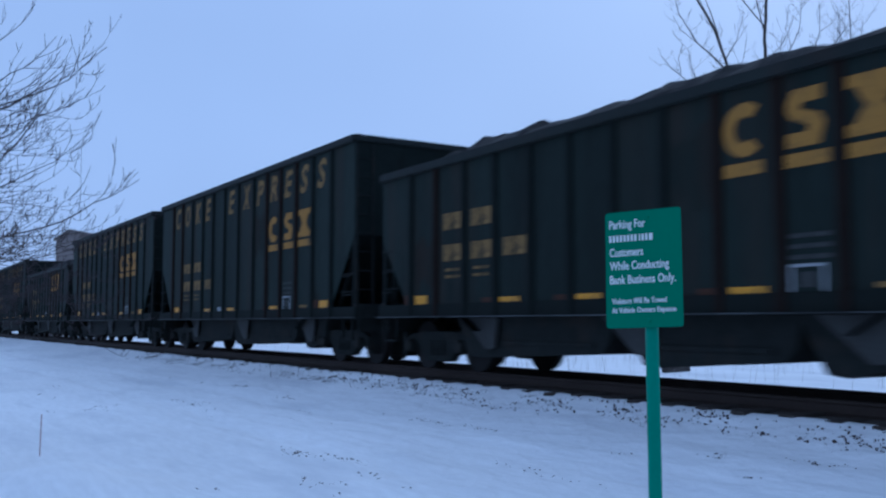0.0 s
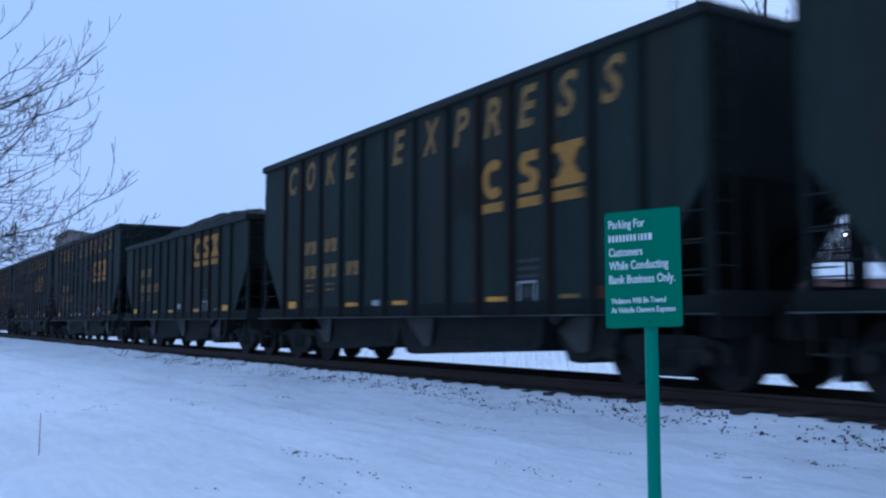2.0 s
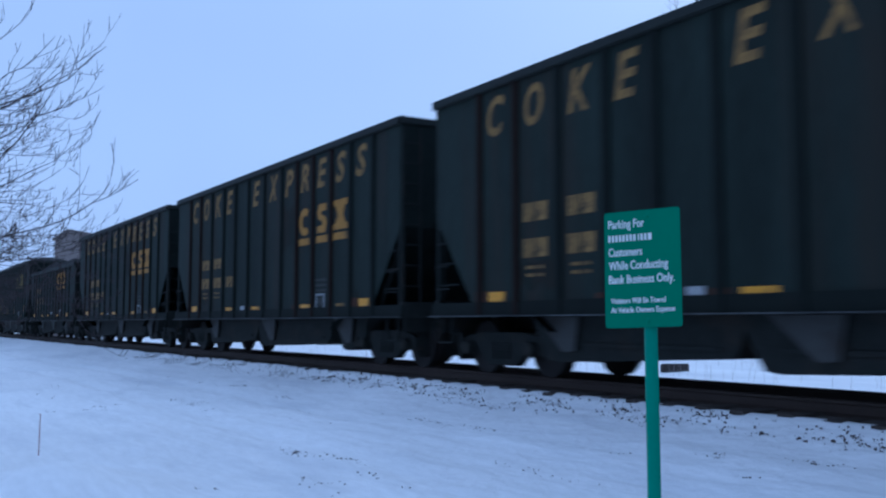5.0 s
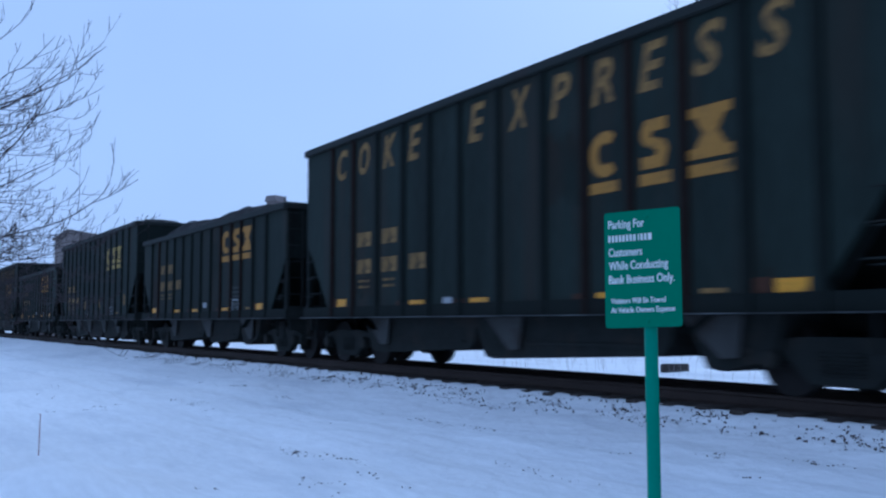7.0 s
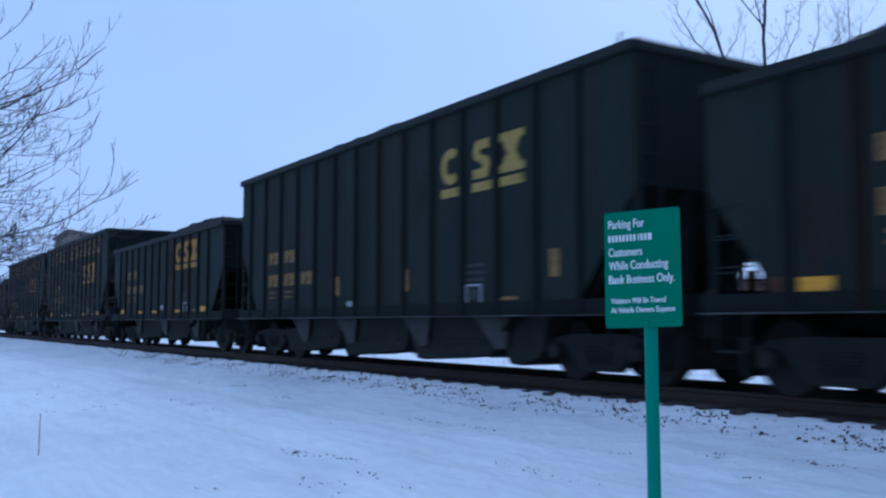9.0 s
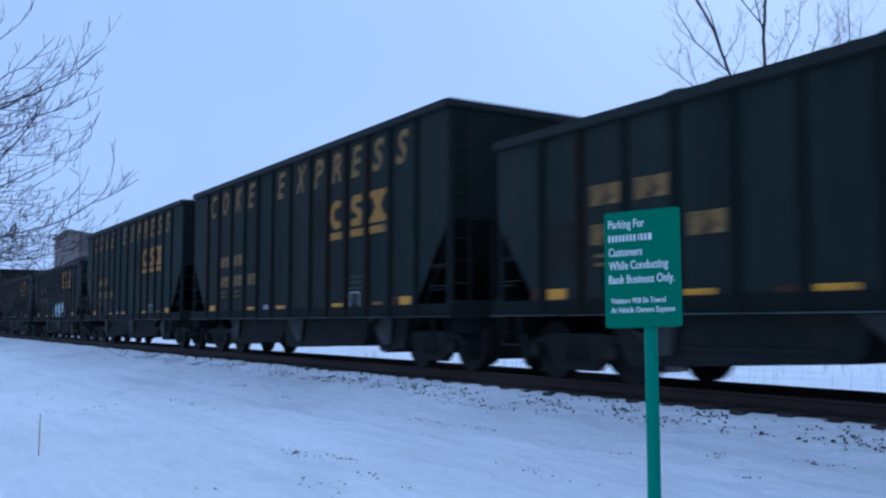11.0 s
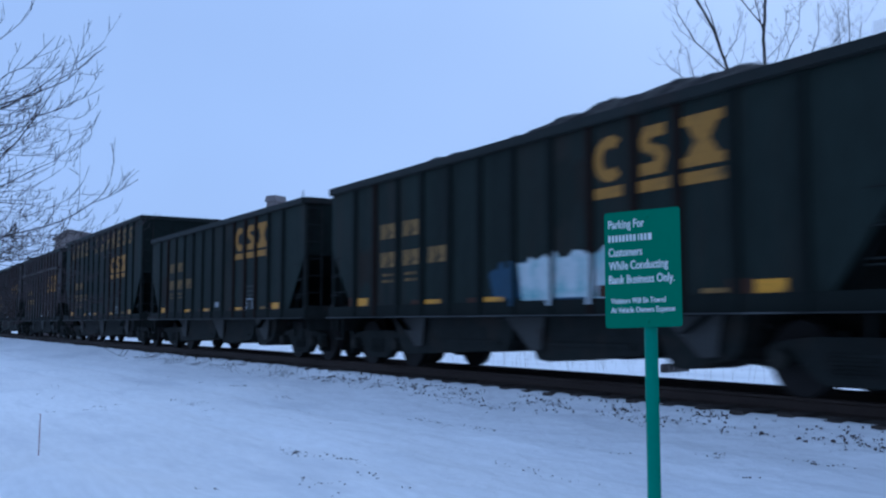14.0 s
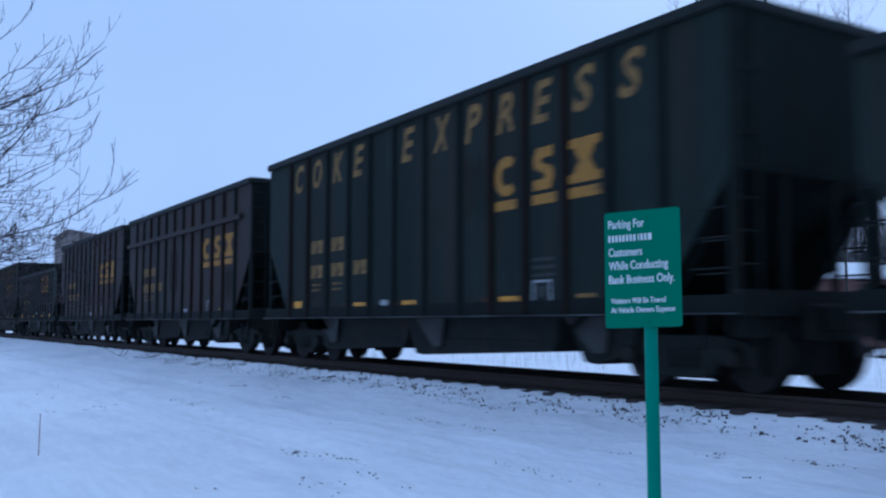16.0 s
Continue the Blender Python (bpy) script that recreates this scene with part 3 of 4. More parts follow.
    for s0, s1 in bays:
        x0, x1 = s0 - h, s1 - h
        for y in (-1, 1):
            bm = bmesh.new()
            add_prism(bm, [(x0 - 0.35, 1.05), (x0 - 0.08, 0.50 - dip), (x0 + 0.10, 0.19 - dip), (x0 + 0.35, 0.16 - dip), (x1 - 0.15, 0.31 - dip), (x1, 0.45 - dip), (x1 + 0.15, 1.05)], y * 0.28, y * 1.24)
            part("discharge_bay", bm, M_DARK, car)
            bm = bmesh.new()
            add_box(bm, x0 + 0.3, x1 - 0.3, y * 0.3 - 0.01, y * 1.27, 0.40, 0.46)
            part("outlet_gate", bm, M_DARK, car)
    gussets = {"coke": (3.5, 7.9, 12.3), "coal": (3.5, 7.1, 10.6), "plain": (3.95, 6.4, 9.4, 11.9), "old": (3.4, 6.9, 10.2)}[kind]
    for s0 in gussets:
        x = s0 - h - 0.3
        for y in (-1, 1):
            bm = bmesh.new()
            add_prism(bm, [(x - 0.52, sill - 0.01), (x + 0.50, sill - 0.01), (x + 0.40, 0.34), (x + 0.14, 0.32)], y * 1.30, y * 1.33)
            part("gusset_plate", bm, M_CHUTE, car, "dusty pale grey steel plate")
    # brake pipes under the sill
    bm = bmesh.new()
    add_tube(bm, (-h + 2.2, -0.9, 0.72), (h - 2.2, -0.9, 0.72), 0.03, 0.03, 6)
    part("brake_pipe", bm, M_DARK, car)
    # painted marks on both sides
    for side in (-1, 1):
        def mark(name, me, x, z, label=""):
            if side < 0:
                return put(name, me, car, pose(x, -W - 0.003, z), label)
            return put(name, me, car, pose(-x, W + 0.003, z, 0, 0, 180), label)

        def at(s):
            return s - h

        gold = M_LEMON if kind == "plain" else M_YELLOW
        z_big = {"coke": 2.57, "plain": 2.97, "coal": 2.49, "old": 2.42}[kind]
        spots = {"coke": (9.98, 10.98, 11.88), "plain": (10.3, 11.3, 12.1), "coal": (8.70, 9.58, 10.38), "old": (9.20, 10.20, 11.18)}[kind]
        if kind == "coke":
            for k, ch in enumerate("COKE EXPRESS"):
                if ch != " ":
                    mark("letter", letter(ch, 0.90, M_CREAM, 0.22), at((stations[k] + stations[k + 1]) / 2 - 0.30), 3.86, "faded pale yellow painted letter")
        for form, s in zip(("hook", "wave", "hourglass"), spots):
            mark("emblem", bars_mesh(form, gold), at(s), z_big, "faded yellow painted block")
            mark("emblem_underline", bars_mesh("wide_underline" if form == "hourglass" else "underline", gold), at(s), z_big, "faded yellow painted bar")
        zc = {"coke": 1.77, "plain": 1.66, "coal": 1.85, "old": 1.85}[kind]
        cols = {"coke": (2.62, 3.70, 4.80), "plain": (1.97, 3.0, 4.03), "coal": (2.28, 3.18, 4.12), "old": (2.2, 3.1, 4.0)}[kind]
        for k, s in enumerate(cols):
            if k < 2:
                mark("stencil", block_mesh(0.60, 0.29, M_STENCIL, ((0.26, 0.31),)), at(s), zc + 0.56, "unreadable pale yellow painted marks")
                mark("stencil", block_mesh(0.42, 0.05, M_STENCIL, ((0.2, 0.23),)), at(s) + 0.08, zc - 0.18, "small unreadable painted marks")
                mark("stencil", block_mesh(0.42, 0.05, M_STENCIL, ((0.2, 0.23),)), at(s) + 0.08, zc - 0.30, "small unreadable painted marks")
            mark("stencil", block_mesh(0.60, 0.29, M_STENCIL, ((0.26, 0.31),)), at(s), zc, "unreadable pale yellow painted marks")
        tape = {"coke": ((1.66, 13.12), (4.80, 6.86, 10.08), 6.0, 10.96), "coal": ((1.28, 11.46), (4.0, 5.92, 8.74), 7.0, 9.60),
                "plain": ((), (), 6.5, 11.1), "old": ((), (), 7.3, 9.6)}[kind]
        for s in tape[0]:
            mark("reflector", block_mesh(0.44, 0.22, M_REFLECT), at(s), 1.04, "square of yellow reflective tape")
            mark("rust_patch", block_mesh(0.34, 0.24, M_RUST), at(s) - 0.40, 1.04, "brown rusty patch")
        for s in tape[1]:
            mark("reflector", block_mesh(0.54, 0.13, M_REFLECT), at(s), 1.05, "strip of yellow reflective tape")
            mark("rust_patch", block_mesh(0.34, 0.13, M_RUST), at(s) - 0.5, 1.05, "brown rusty patch")
        if kind == "plain":
            for s, z, hh in ((0.5, 1.15, 0.42), (5.9, 1.35, 0.40), (8.9, 1.35, 0.42), (13.4, 1.45, 0.42)):
                mark("stencil", block_mesh(0.22, hh, M_CREAM), at(s), z, "pale vertical painted mark")
        mark("tag_plate", block_mesh(0.30, 0.15, M_WHITE), at(tape[2]), 1.06 if kind != "coal" else 1.21, "small grimy white plate")
        px = at(tape[3])
        for b in ((0, 0.46, 0, 0.045), (0, 0.46, 0.325, 0.36), (0, 0.04, 0.045, 0.325), (0.42, 0.46, 0.045, 0.325), (0.12, 0.34, 0.10, 0.27)):
            mark("frame_bar", block_mesh(round(b[1] - b[0], 3), round(b[3] - b[2], 3), M_WHITE if b[0] != 0.12 else M_CHUTE), px + b[0], 1.05 + b[2], "grimy white painted bar")
        for z in (1.46, 1.58, 1.70):
            mark("stencil", block_mesh(0.54, 0.05, M_CHUTE, ((0.24, 0.27),)), px, z, "small unreadable painted marks")
        mark("stencil", block_mesh(0.40, 0.06, M_CREAM), px + 1.05, 1.12, "small unreadable painted marks")
        mark("stencil", block_mesh(0.60, 0.03, M_CHUTE), at(2.5), 0.98, "thin pale scuffed line")
        mark("stencil", block_mesh(0.80, 0.03, M_CHUTE), px - 0.1, 0.96, "thin pale scuffed line")
        for s0, s1, z0, z1 in {"coke": ((9.0, 9.72, 2.2, 3.7), (2.52, 3.38, 1.2, 1.75), (12.86, 13.1, 1.0, 1.5)), "coal": ((7.8, 8.5, 2.0, 3.3), (1.3, 1.9, 1.2, 2.4)), "plain": ((9.3, 9.9, 2.6, 3.6),), "old": ((5.6, 6.5, 1.5, 3.4), (11.3, 12.0, 1.2, 2.4), (2.4, 3.2, 1.4, 2.8))}[kind]:
            bm = bmesh.new()
            n = 9
            low = [(s0 + (s1 - s0) * k / n, z0 + rnd.uniform(0, 0.5) * (z1 - z0)) for k in range(n + 1)]
            top = [(s0 + (s1 - s0) * k / n, z1 - rnd.uniform(0, 0.25) * (z1 - z0)) for k in range(n + 1)]
            add_prism(bm, [(s - h, z) for s, z in low] + [(s - h, z) for s, z in top[::-1]], -0.0015, 0.0)
            mark("rust_streak", mesh_of("rust_streak", bm, M_STREAK), 0, 0, "dull brown rust streaks")
        if "graffiti" in extra and side < 0:
            graffiti(mark, h)
    if kind == "old":
        for y in (-1, 1) if "rib" in extra else ():
            bm = bmesh.new()
            add_box(bm, -h, h - 0.6, y * (W + 0.0), y * (W + 0.12), 3.60, 3.74)
            part("side_rib", bm, M_BROWN, car)
    # the load
    if load:
        bm = bmesh.new()
        nx, ny = 90, 14
        grid = []
        peak = PEAKS.get(load) or [rnd.uniform(0.15, 0.75) for _ in range(6)]
        for i in range(nx + 1):
            x = -h + 0.1 + (L - 0.2) * i / nx
            row = []
            u = (x + h) / L * 5
            p = peak[min(5, int(u))] * (1 - (u % 1)) + peak[min(5, int(u) + 1)] * (u % 1)
            ends = min(1.0, (h - abs(x)) / 2.6) ** 0.8
            for j in range(ny + 1):
                y = -W + 0.05 + 2 * (W - 0.05) * j / ny
                v = 1 - abs(y / (W - 0.05)) ** 3.5
                z = H - 0.16 + load * (0.16 + 0.55 * p) * v * max(0.0, ends) + (0.10 * noise.noise((x * 2.2 + load * 31, y * 2.2, 3)) + 0.08 * noise.noise((x * 6 + load * 17, y * 6, 5))) * min(1.0, load + 0.2)
                row.append(bm.verts.new((x, y, z)))
            grid.append(row)
        for r0, r1 in zip(grid, grid[1:]):
            for j in range(ny):
                bm.faces.new((r0[j], r1[j], r1[j + 1], r0[j + 1]))
        part("coal_load", bm, M_COAL, car, "heaped black coal")["kind"] = "stuff"
    else:
        bm = bmesh.new()
        add_box(bm, -h + 0.3, h - 0.3, -W + 0.03, W - 0.03, H - 0.75, H - 0.7)
        part("coke_load", bm, M_COAL, car, "dark load below the rim")
    return car


def graffiti(mark, h):
    """Sprayed pale puffy shape with a dark blue edge, low on one side."""
    rnd = random.Random(4)
    for name, mat, x0, x1, z0, z1, label in (("graffiti_shade", M_GRAFB, 6.05, 7.2, 1.12, 1.68, "dark blue sprayed shading"), ("graffiti", M_GRAFW, 6.85, 9.38, 0.98, 1.78, "pale blue and white sprayed graffiti")):
        bm = bmesh.new()
        n = 22
        top = [(x0 + (x1 - x0) * k / n, z1 + 0.05 * math.sin(k * 1.1) + rnd.uniform(-0.04, 0.04) - 0.10 * (k < 3)) for k in range(n + 1)]
        low = [(x0 + (x1 - x0) * k / n + (0.15 if k == 0 else 0), z0 + rnd.uniform(-0.04, 0.04)) for k in range(n + 1)]
        add_prism(bm, [(x - h, z) for x, z in low] + [(x - h, z) for x, z in top[::-1]], -0.003 if mat is M_GRAFB else -0.006, 0)
        mark(name, mesh_of(name, bm, mat), 0, 0, label)
    mark("graffiti_accent", block_mesh(0.5, 0.16, M_RUST), 8.75 - h, 1.12, "red-brown sprayed stroke").location.y -= 0.006
    mark("graffiti_accent", block_mesh(0.9, 0.10, M_GRAFB), 7.75 - h, 1.03, "dark blue sprayed stroke").location.y -= 0.006
    for s, mat in ((6.75, M_GRAFB), (7.70, M_GRAFW), (8.60, M_GRAFW)):
        mark("graffiti", block_mesh(0.09, 0.72, mat), s - 0.045 - h, 1.02, "sprayed paint across a side post").location.y -= 0.064


def hash_of(kind, load):
    return len(kind) * 1000 + int(load * 100)


# heights of the heaps along one load, from its rear
PEAKS = {1.4: (0.35, 0.70, 0.40, 0.55, 0.35, 0.25), 1.35: (0.40, 0.42, 0.44, 0.42, 0.40, 0.36)}

# each car: its kind, its rear end along the track at 0 s, its load and what sets it apart
LABELS = {
    "coke": "tall black steel hopper car with pale yellow lettering",
    "plain": "tall black steel hopper car with yellow emblem, heaped coal",
    "coal": "low black steel hopper car heaped with coal",
    "graffiti": "low black coal hopper car with pale sprayed graffiti",
    "rib": "tall rusty brown hopper car with a horizontal side rib",
    "old": "tall dull brown steel hopper car, unlettered",
}
TRAIN = [
    ("coal", -16.38, 1.5, ()), ("coke", -32.53, 0, ()), ("coke", -48.72, 0, ()), ("coal", -63.40, 1.3, ()), ("coke", -79.6, 0, ()), ("coke", -95.8, 0, ()),
    ("coke", -111.95, 0, ()), ("coal", -126.65, 1.4, ()), ("plain", -143.15, 1.35, ()), ("coal", -158.2, 1.1, ()), ("coke", -174.6, 0, ()), ("coke", -190.85, 0, ()),
    ("coal", -205.7, 1.1, ("graffiti",)), ("coal", -220.65, 0.72, ()), ("coke", -237.2, 0, ()), ("old", -251.8, 0, ("rib",)), ("old", -266.2, 0, ()),
    ("coal", -281.1, 0.8, ()), ("coke", -297.2, 0, ()), ("coal", -312.1, 0.9, ()),
]
SPEED, GAIN = 12.892, 0.0664
CARS = []
HALF = {"coke": 7.44, "plain": 7.625, "coal": 6.72, "old": 6.6}


def build_train():
    for kind, rear, load, extra in TRAIN:
        car = hopper_car(kind, LABELS[extra[0] if extra else kind], load, extra)
        CARS.append((car, rear + HALF[kind]))
        car.matrix_basis = pose(CARS[-1][1], TRACK, 0)


# ---- trees, sign and the rest ----
def bent_limb(bm, p, azimuth, e0, e1, length, r, rnd, spurs=1.0, level=0, wander=9):
    """A limb that starts at elevation e0 and bends to e1 at its tip, with upward spur twigs and thinner side limbs."""
    n = max(5, min(18, int(length / 0.16)))
    az = radians(azimuth)
    for k in range(n):
        u = k / n
        el = radians(e0 + (e1 - e0) * u ** 1.5 + rnd.uniform(-wander, wander))
        az += radians(rnd.uniform(-wander, wander))
        way = Vector((math.cos(az) * math.cos(el), math.sin(az) * math.cos(el), math.sin(el)))
        q = p + way * (length / n)
        r0, r1 = r * (1 - 0.8 * u), r * (1 - 0.8 * (u + 1 / n))
        add_tube(bm, p, q, max(r0, 0.0022), max(r1, 0.0018), 6 if r0 > 0.012 else 4)
        p = q
        if level < 2 and u > 0.15 and rnd.random() < (0.42 if level == 0 else 0.28) * spurs:
            side = rnd.choice((-1, 1)) * rnd.uniform(25, 65)
            bent_limb(bm, p.copy(), math.degrees(az) + side, math.degrees(el) + rnd.uniform(-25, 25), math.degrees(el) + rnd.uniform(20, 60), length * rnd.uniform(0.16, 0.36) * (1.1 - 0.5 * u), max(r0 * 0.5, 0.0035), rnd, spurs, level + 1)
        if rnd.random() < (0.5 if level == 0 else 0.3) * spurs:
            up = Vector((way.x * 0.5 + rnd.uniform(-0.4, 0.4), way.y * 0.5 + rnd.uniform(-0.4, 0.4), rnd.uniform(0.4, 1.0))).normalized()
            add_tube(bm, p, p + up * rnd.uniform(0.04, 0.15), 0.0032, 0.0018, 3)


def near_tree():
    rnd = random.Random(21)
    x, y = -10.53, 0.0
    z0 = snow_height(x, y) - 0.05
    tree = tagged(new("bare_tree"), "bare grey tree with fine upcurved twigs beside the track", "tree")
    tree.matrix_basis = pose(x, y, z0)
    bm = bmesh.new()
    p = Vector((0, 0, -0.1))
    r = 0.12
    for k in range(14):
        q = p + Vector((rnd.uniform(-0.04, 0.04), rnd.uniform(-0.04, 0.04), 0.38))
        add_tube(bm, p, q, r, r * 0.93, 10)
        p, r = q, r * 0.93
    part("trunk", bm, M_BARK, tree)
    # height on the trunk, bearing from the open side, elevation at start and tip, length, radius
    limbs = ((3.26, 0, 14, 46, 2.50, 0.022), (3.20, 6, 12, 40, 2.45, 0.016), (1.80, 2, 40, 44, 2.95, 0.026), (2.04, -3, 7, 40, 2.80, 0.024), (3.45, 4, 24, 54, 1.98, 0.018),
             (2.77, 0, 0, 34, 2.30, 0.015), (3.90, -6, -16, 38, 2.40, 0.015), (3.48, 8, -10, 42, 2.35, 0.014), (2.96, -4, -14, -2, 2.10, 0.013), (2.12, 5, 0, 22, 2.60, 0.016),
             (2.64, 8, -5, -62, 2.60, 0.013), (2.40, -8, -8, -50, 2.40, 0.012), (1.90, 3, 2, -22, 2.45, 0.012), (1.70, -6, 10, 8, 2.35, 0.012), (4.3, 0, 22, 55, 1.6, 0.018), (2.5, 12, 22, 40, 2.2, 0.016))
    back = [(rnd.uniform(2.2, 5.0), rnd.uniform(100, 320), rnd.uniform(20, 45), rnd.uniform(45, 65), rnd.uniform(1.8, 2.5), 0.02) for _ in range(6)]
    more = [(rnd.uniform(1.7, 3.9), rnd.uniform(-38, 38), rnd.uniform(-14, 20), rnd.uniform(-8, 45), rnd.uniform(1.5, 2.05), rnd.uniform(0.008, 0.013)) for _ in range(44)]
    low = [(rnd.uniform(1.6, 2.35), rnd.uniform(-30, 30), rnd.uniform(-6, 8), rnd.uniform(-25, 18), rnd.uniform(1.8, 2.35), rnd.uniform(0.007, 0.011)) for _ in range(20)]
    for z, bearing, e0, e1, length, r in (*limbs, *more, *low, *back):
        bm = bmesh.new()
        bent_limb(bm, Vector((0, 0, z)), 58 - bearing, e0, e1, length, r * 0.74, rnd, 1.12, 0, 8)
        part("limb", bm, M_TWIG, tree)


def upright_tree(label, x, y, trunk, stems, seed, radius=0.10, bark=None):
    """A short trunk that parts into several leaning stems; stems: sideways lean, lean away, length."""
    rnd = random.Random(seed)
    tree = tagged(new("bare_tree"), label, "tree")
    tree.matrix_basis = pose(x, y, ground_height(x, y) - 0.15)
    bm = bmesh.new()
    p, r = Vector((0, 0, 0)), radius
    for k in range(6):
        q = p + Vector((rnd.uniform(-0.02, 0.02), rnd.uniform(-0.02, 0.02), trunk / 6))
        add_tube(bm, p, q, r, r * 0.95, 9)
        p, r = q, r * 0.95
    part("trunk", bm, bark or M_BARK, tree)
    for side, away, length in stems:
        bm = bmesh.new()
        way = Vector((0.529 * side - 0.85 * away, 0.849 * side + 0.53 * away, 1)).normalized()
        q, rr, n = p.copy(), r * 0.62, 14
        for k in range(n):
            nq = q + (way + Vector((rnd.uniform(-0.05, 0.05), rnd.uniform(-0.05, 0.05), 0))) * (length / n)
            add_tube(bm, q, nq, rr, rr * 0.92, 6)
            q, rr = nq, rr * 0.92
            for _ in range(2 if k > 2 else 0):
                bent_limb(bm, q.copy(), rnd.uniform(0, 360), rnd.uniform(30, 60), rnd.uniform(60, 80), length * rnd.uniform(0.10, 0.28), max(rr * 0.4, 0.008), rnd, 1.1, 0)
        part("stem", bm, bark or M_TWIG, tree)


# a name drawn as narrow plain bars: where one bar ends and the next begins
BAR_GAPS = tuple((0.0085 + 0.0147 * k, 0.0147 * (k + 1) + (0.004 if k == 7 else 0.0)) for k in range(11))


def forked_tree(label, x, y, radius, trunk, limbs, seed):
    """A tall trunk and its limbs. trunk: rows of (height, sideways lean); limbs: the height at which each leaves the trunk
    or another limb, whose number it names (-1: the trunk), its radius and its rows of (rise, sideways lean, lean away)."""
    rnd = random.Random(seed)
    right, away = Vector((0.529, 0.849, 0)), Vector((-0.849, 0.529, 0))
    tree = tagged(new("bare_tree"), label, "tree")
    tree.matrix_basis = pose(x, y, ground_height(x, y) - 0.15)

    def grow_along(bm, p, r, rows, twigs, shrink):
        line = [(p.copy(), r)]
        total = sum(row[0] for row in rows)
        for rise, lean, back in rows:
            n = max(2, int(rise * math.hypot(1, lean) / 0.28))
            for _ in range(n):
                q = p + (Vector((0, 0, 1)) + right * (lean + rnd.uniform(-0.07, 0.07)) + away * (back + rnd.uniform(-0.1, 0.1))) * (rise / n)
                r1 = max(0.012, r - shrink * line[0][1] * rise / n / total)
                add_tube(bm, p, q, r, r1, 8 if r > 0.05 else 5)
                p, r = q, r1
                line.append((p.copy(), r))
                if twigs and rnd.random() < twigs:
                    side = rnd.choice((-1, 1)) * rnd.uniform(25, 75) + 58 + (180 if rnd.random() < 0.5 else 0)
                    bent_limb(bm, p.copy(), side, rnd.uniform(20, 50), rnd.uniform(40, 68), rnd.uniform(0.35, 1.25), max(0.008, min(0.014, r * 0.4)), rnd, 1.3, 0, 13)
        return line

    bm = bmesh.new()
    line = grow_along(bm, Vector((0, 0, -0.1)), radius, [(h, lean, 0.0) for h, lean in trunk], 0.25, 0.5)
    part("trunk", bm, M_BARK, tree)
    lines = {-1: line}
    for k, (source, height, r, rows) in enumerate(limbs):
        p = min(lines[source], key=lambda node: abs(node[0].z - height))[0]
        bm = bmesh.new()
        lines[k] = grow_along(bm, p.copy(), r * 0.62, rows, 0.85, 0.7)
        part("limb", bm, M_TWIG, tree)


def yard_lamp():
    x, y = along(55.35, 55)
    lamp = tagged(new("yard_lamp"), "lit yard lamp on a grey pole before the trees", "lamp")
    lamp.matrix_basis = pose(x, y, ground_height(x, y) - 0.2, 0, 0, 35)
    bm = bmesh.new()
    add_tube(bm, (0, 0, -0.2), (0, 0, 6.35), 0.09, 0.06, 10)
    part("pole", bm, M_BARK, lamp)
    bm = bmesh.new()
    add_tube(bm, (0, 0, 6.3), (0, -0.9, 6.5), 0.035, 0.03, 8)
    part("arm", bm, M_BARK, lamp)
    bm = bmesh.new()
    add_box(bm, -0.14, 0.14, -1.35, -0.85, 6.44, 6.56)
    bevel(bm, 0.03, 1)
    head = part("head", bm, M_BARK, lamp)
    bm = bmesh.new()
    add_disc_ring(bm, [(-0.06, 0.01), (-0.05, 0.04), (0.0, 0.06), (0.05, 0.04), (0.06, 0.01)], 12)
    part("lens", bm, M_LAMP, head, "small glowing lens", pose(0, -1.1, 6.40))


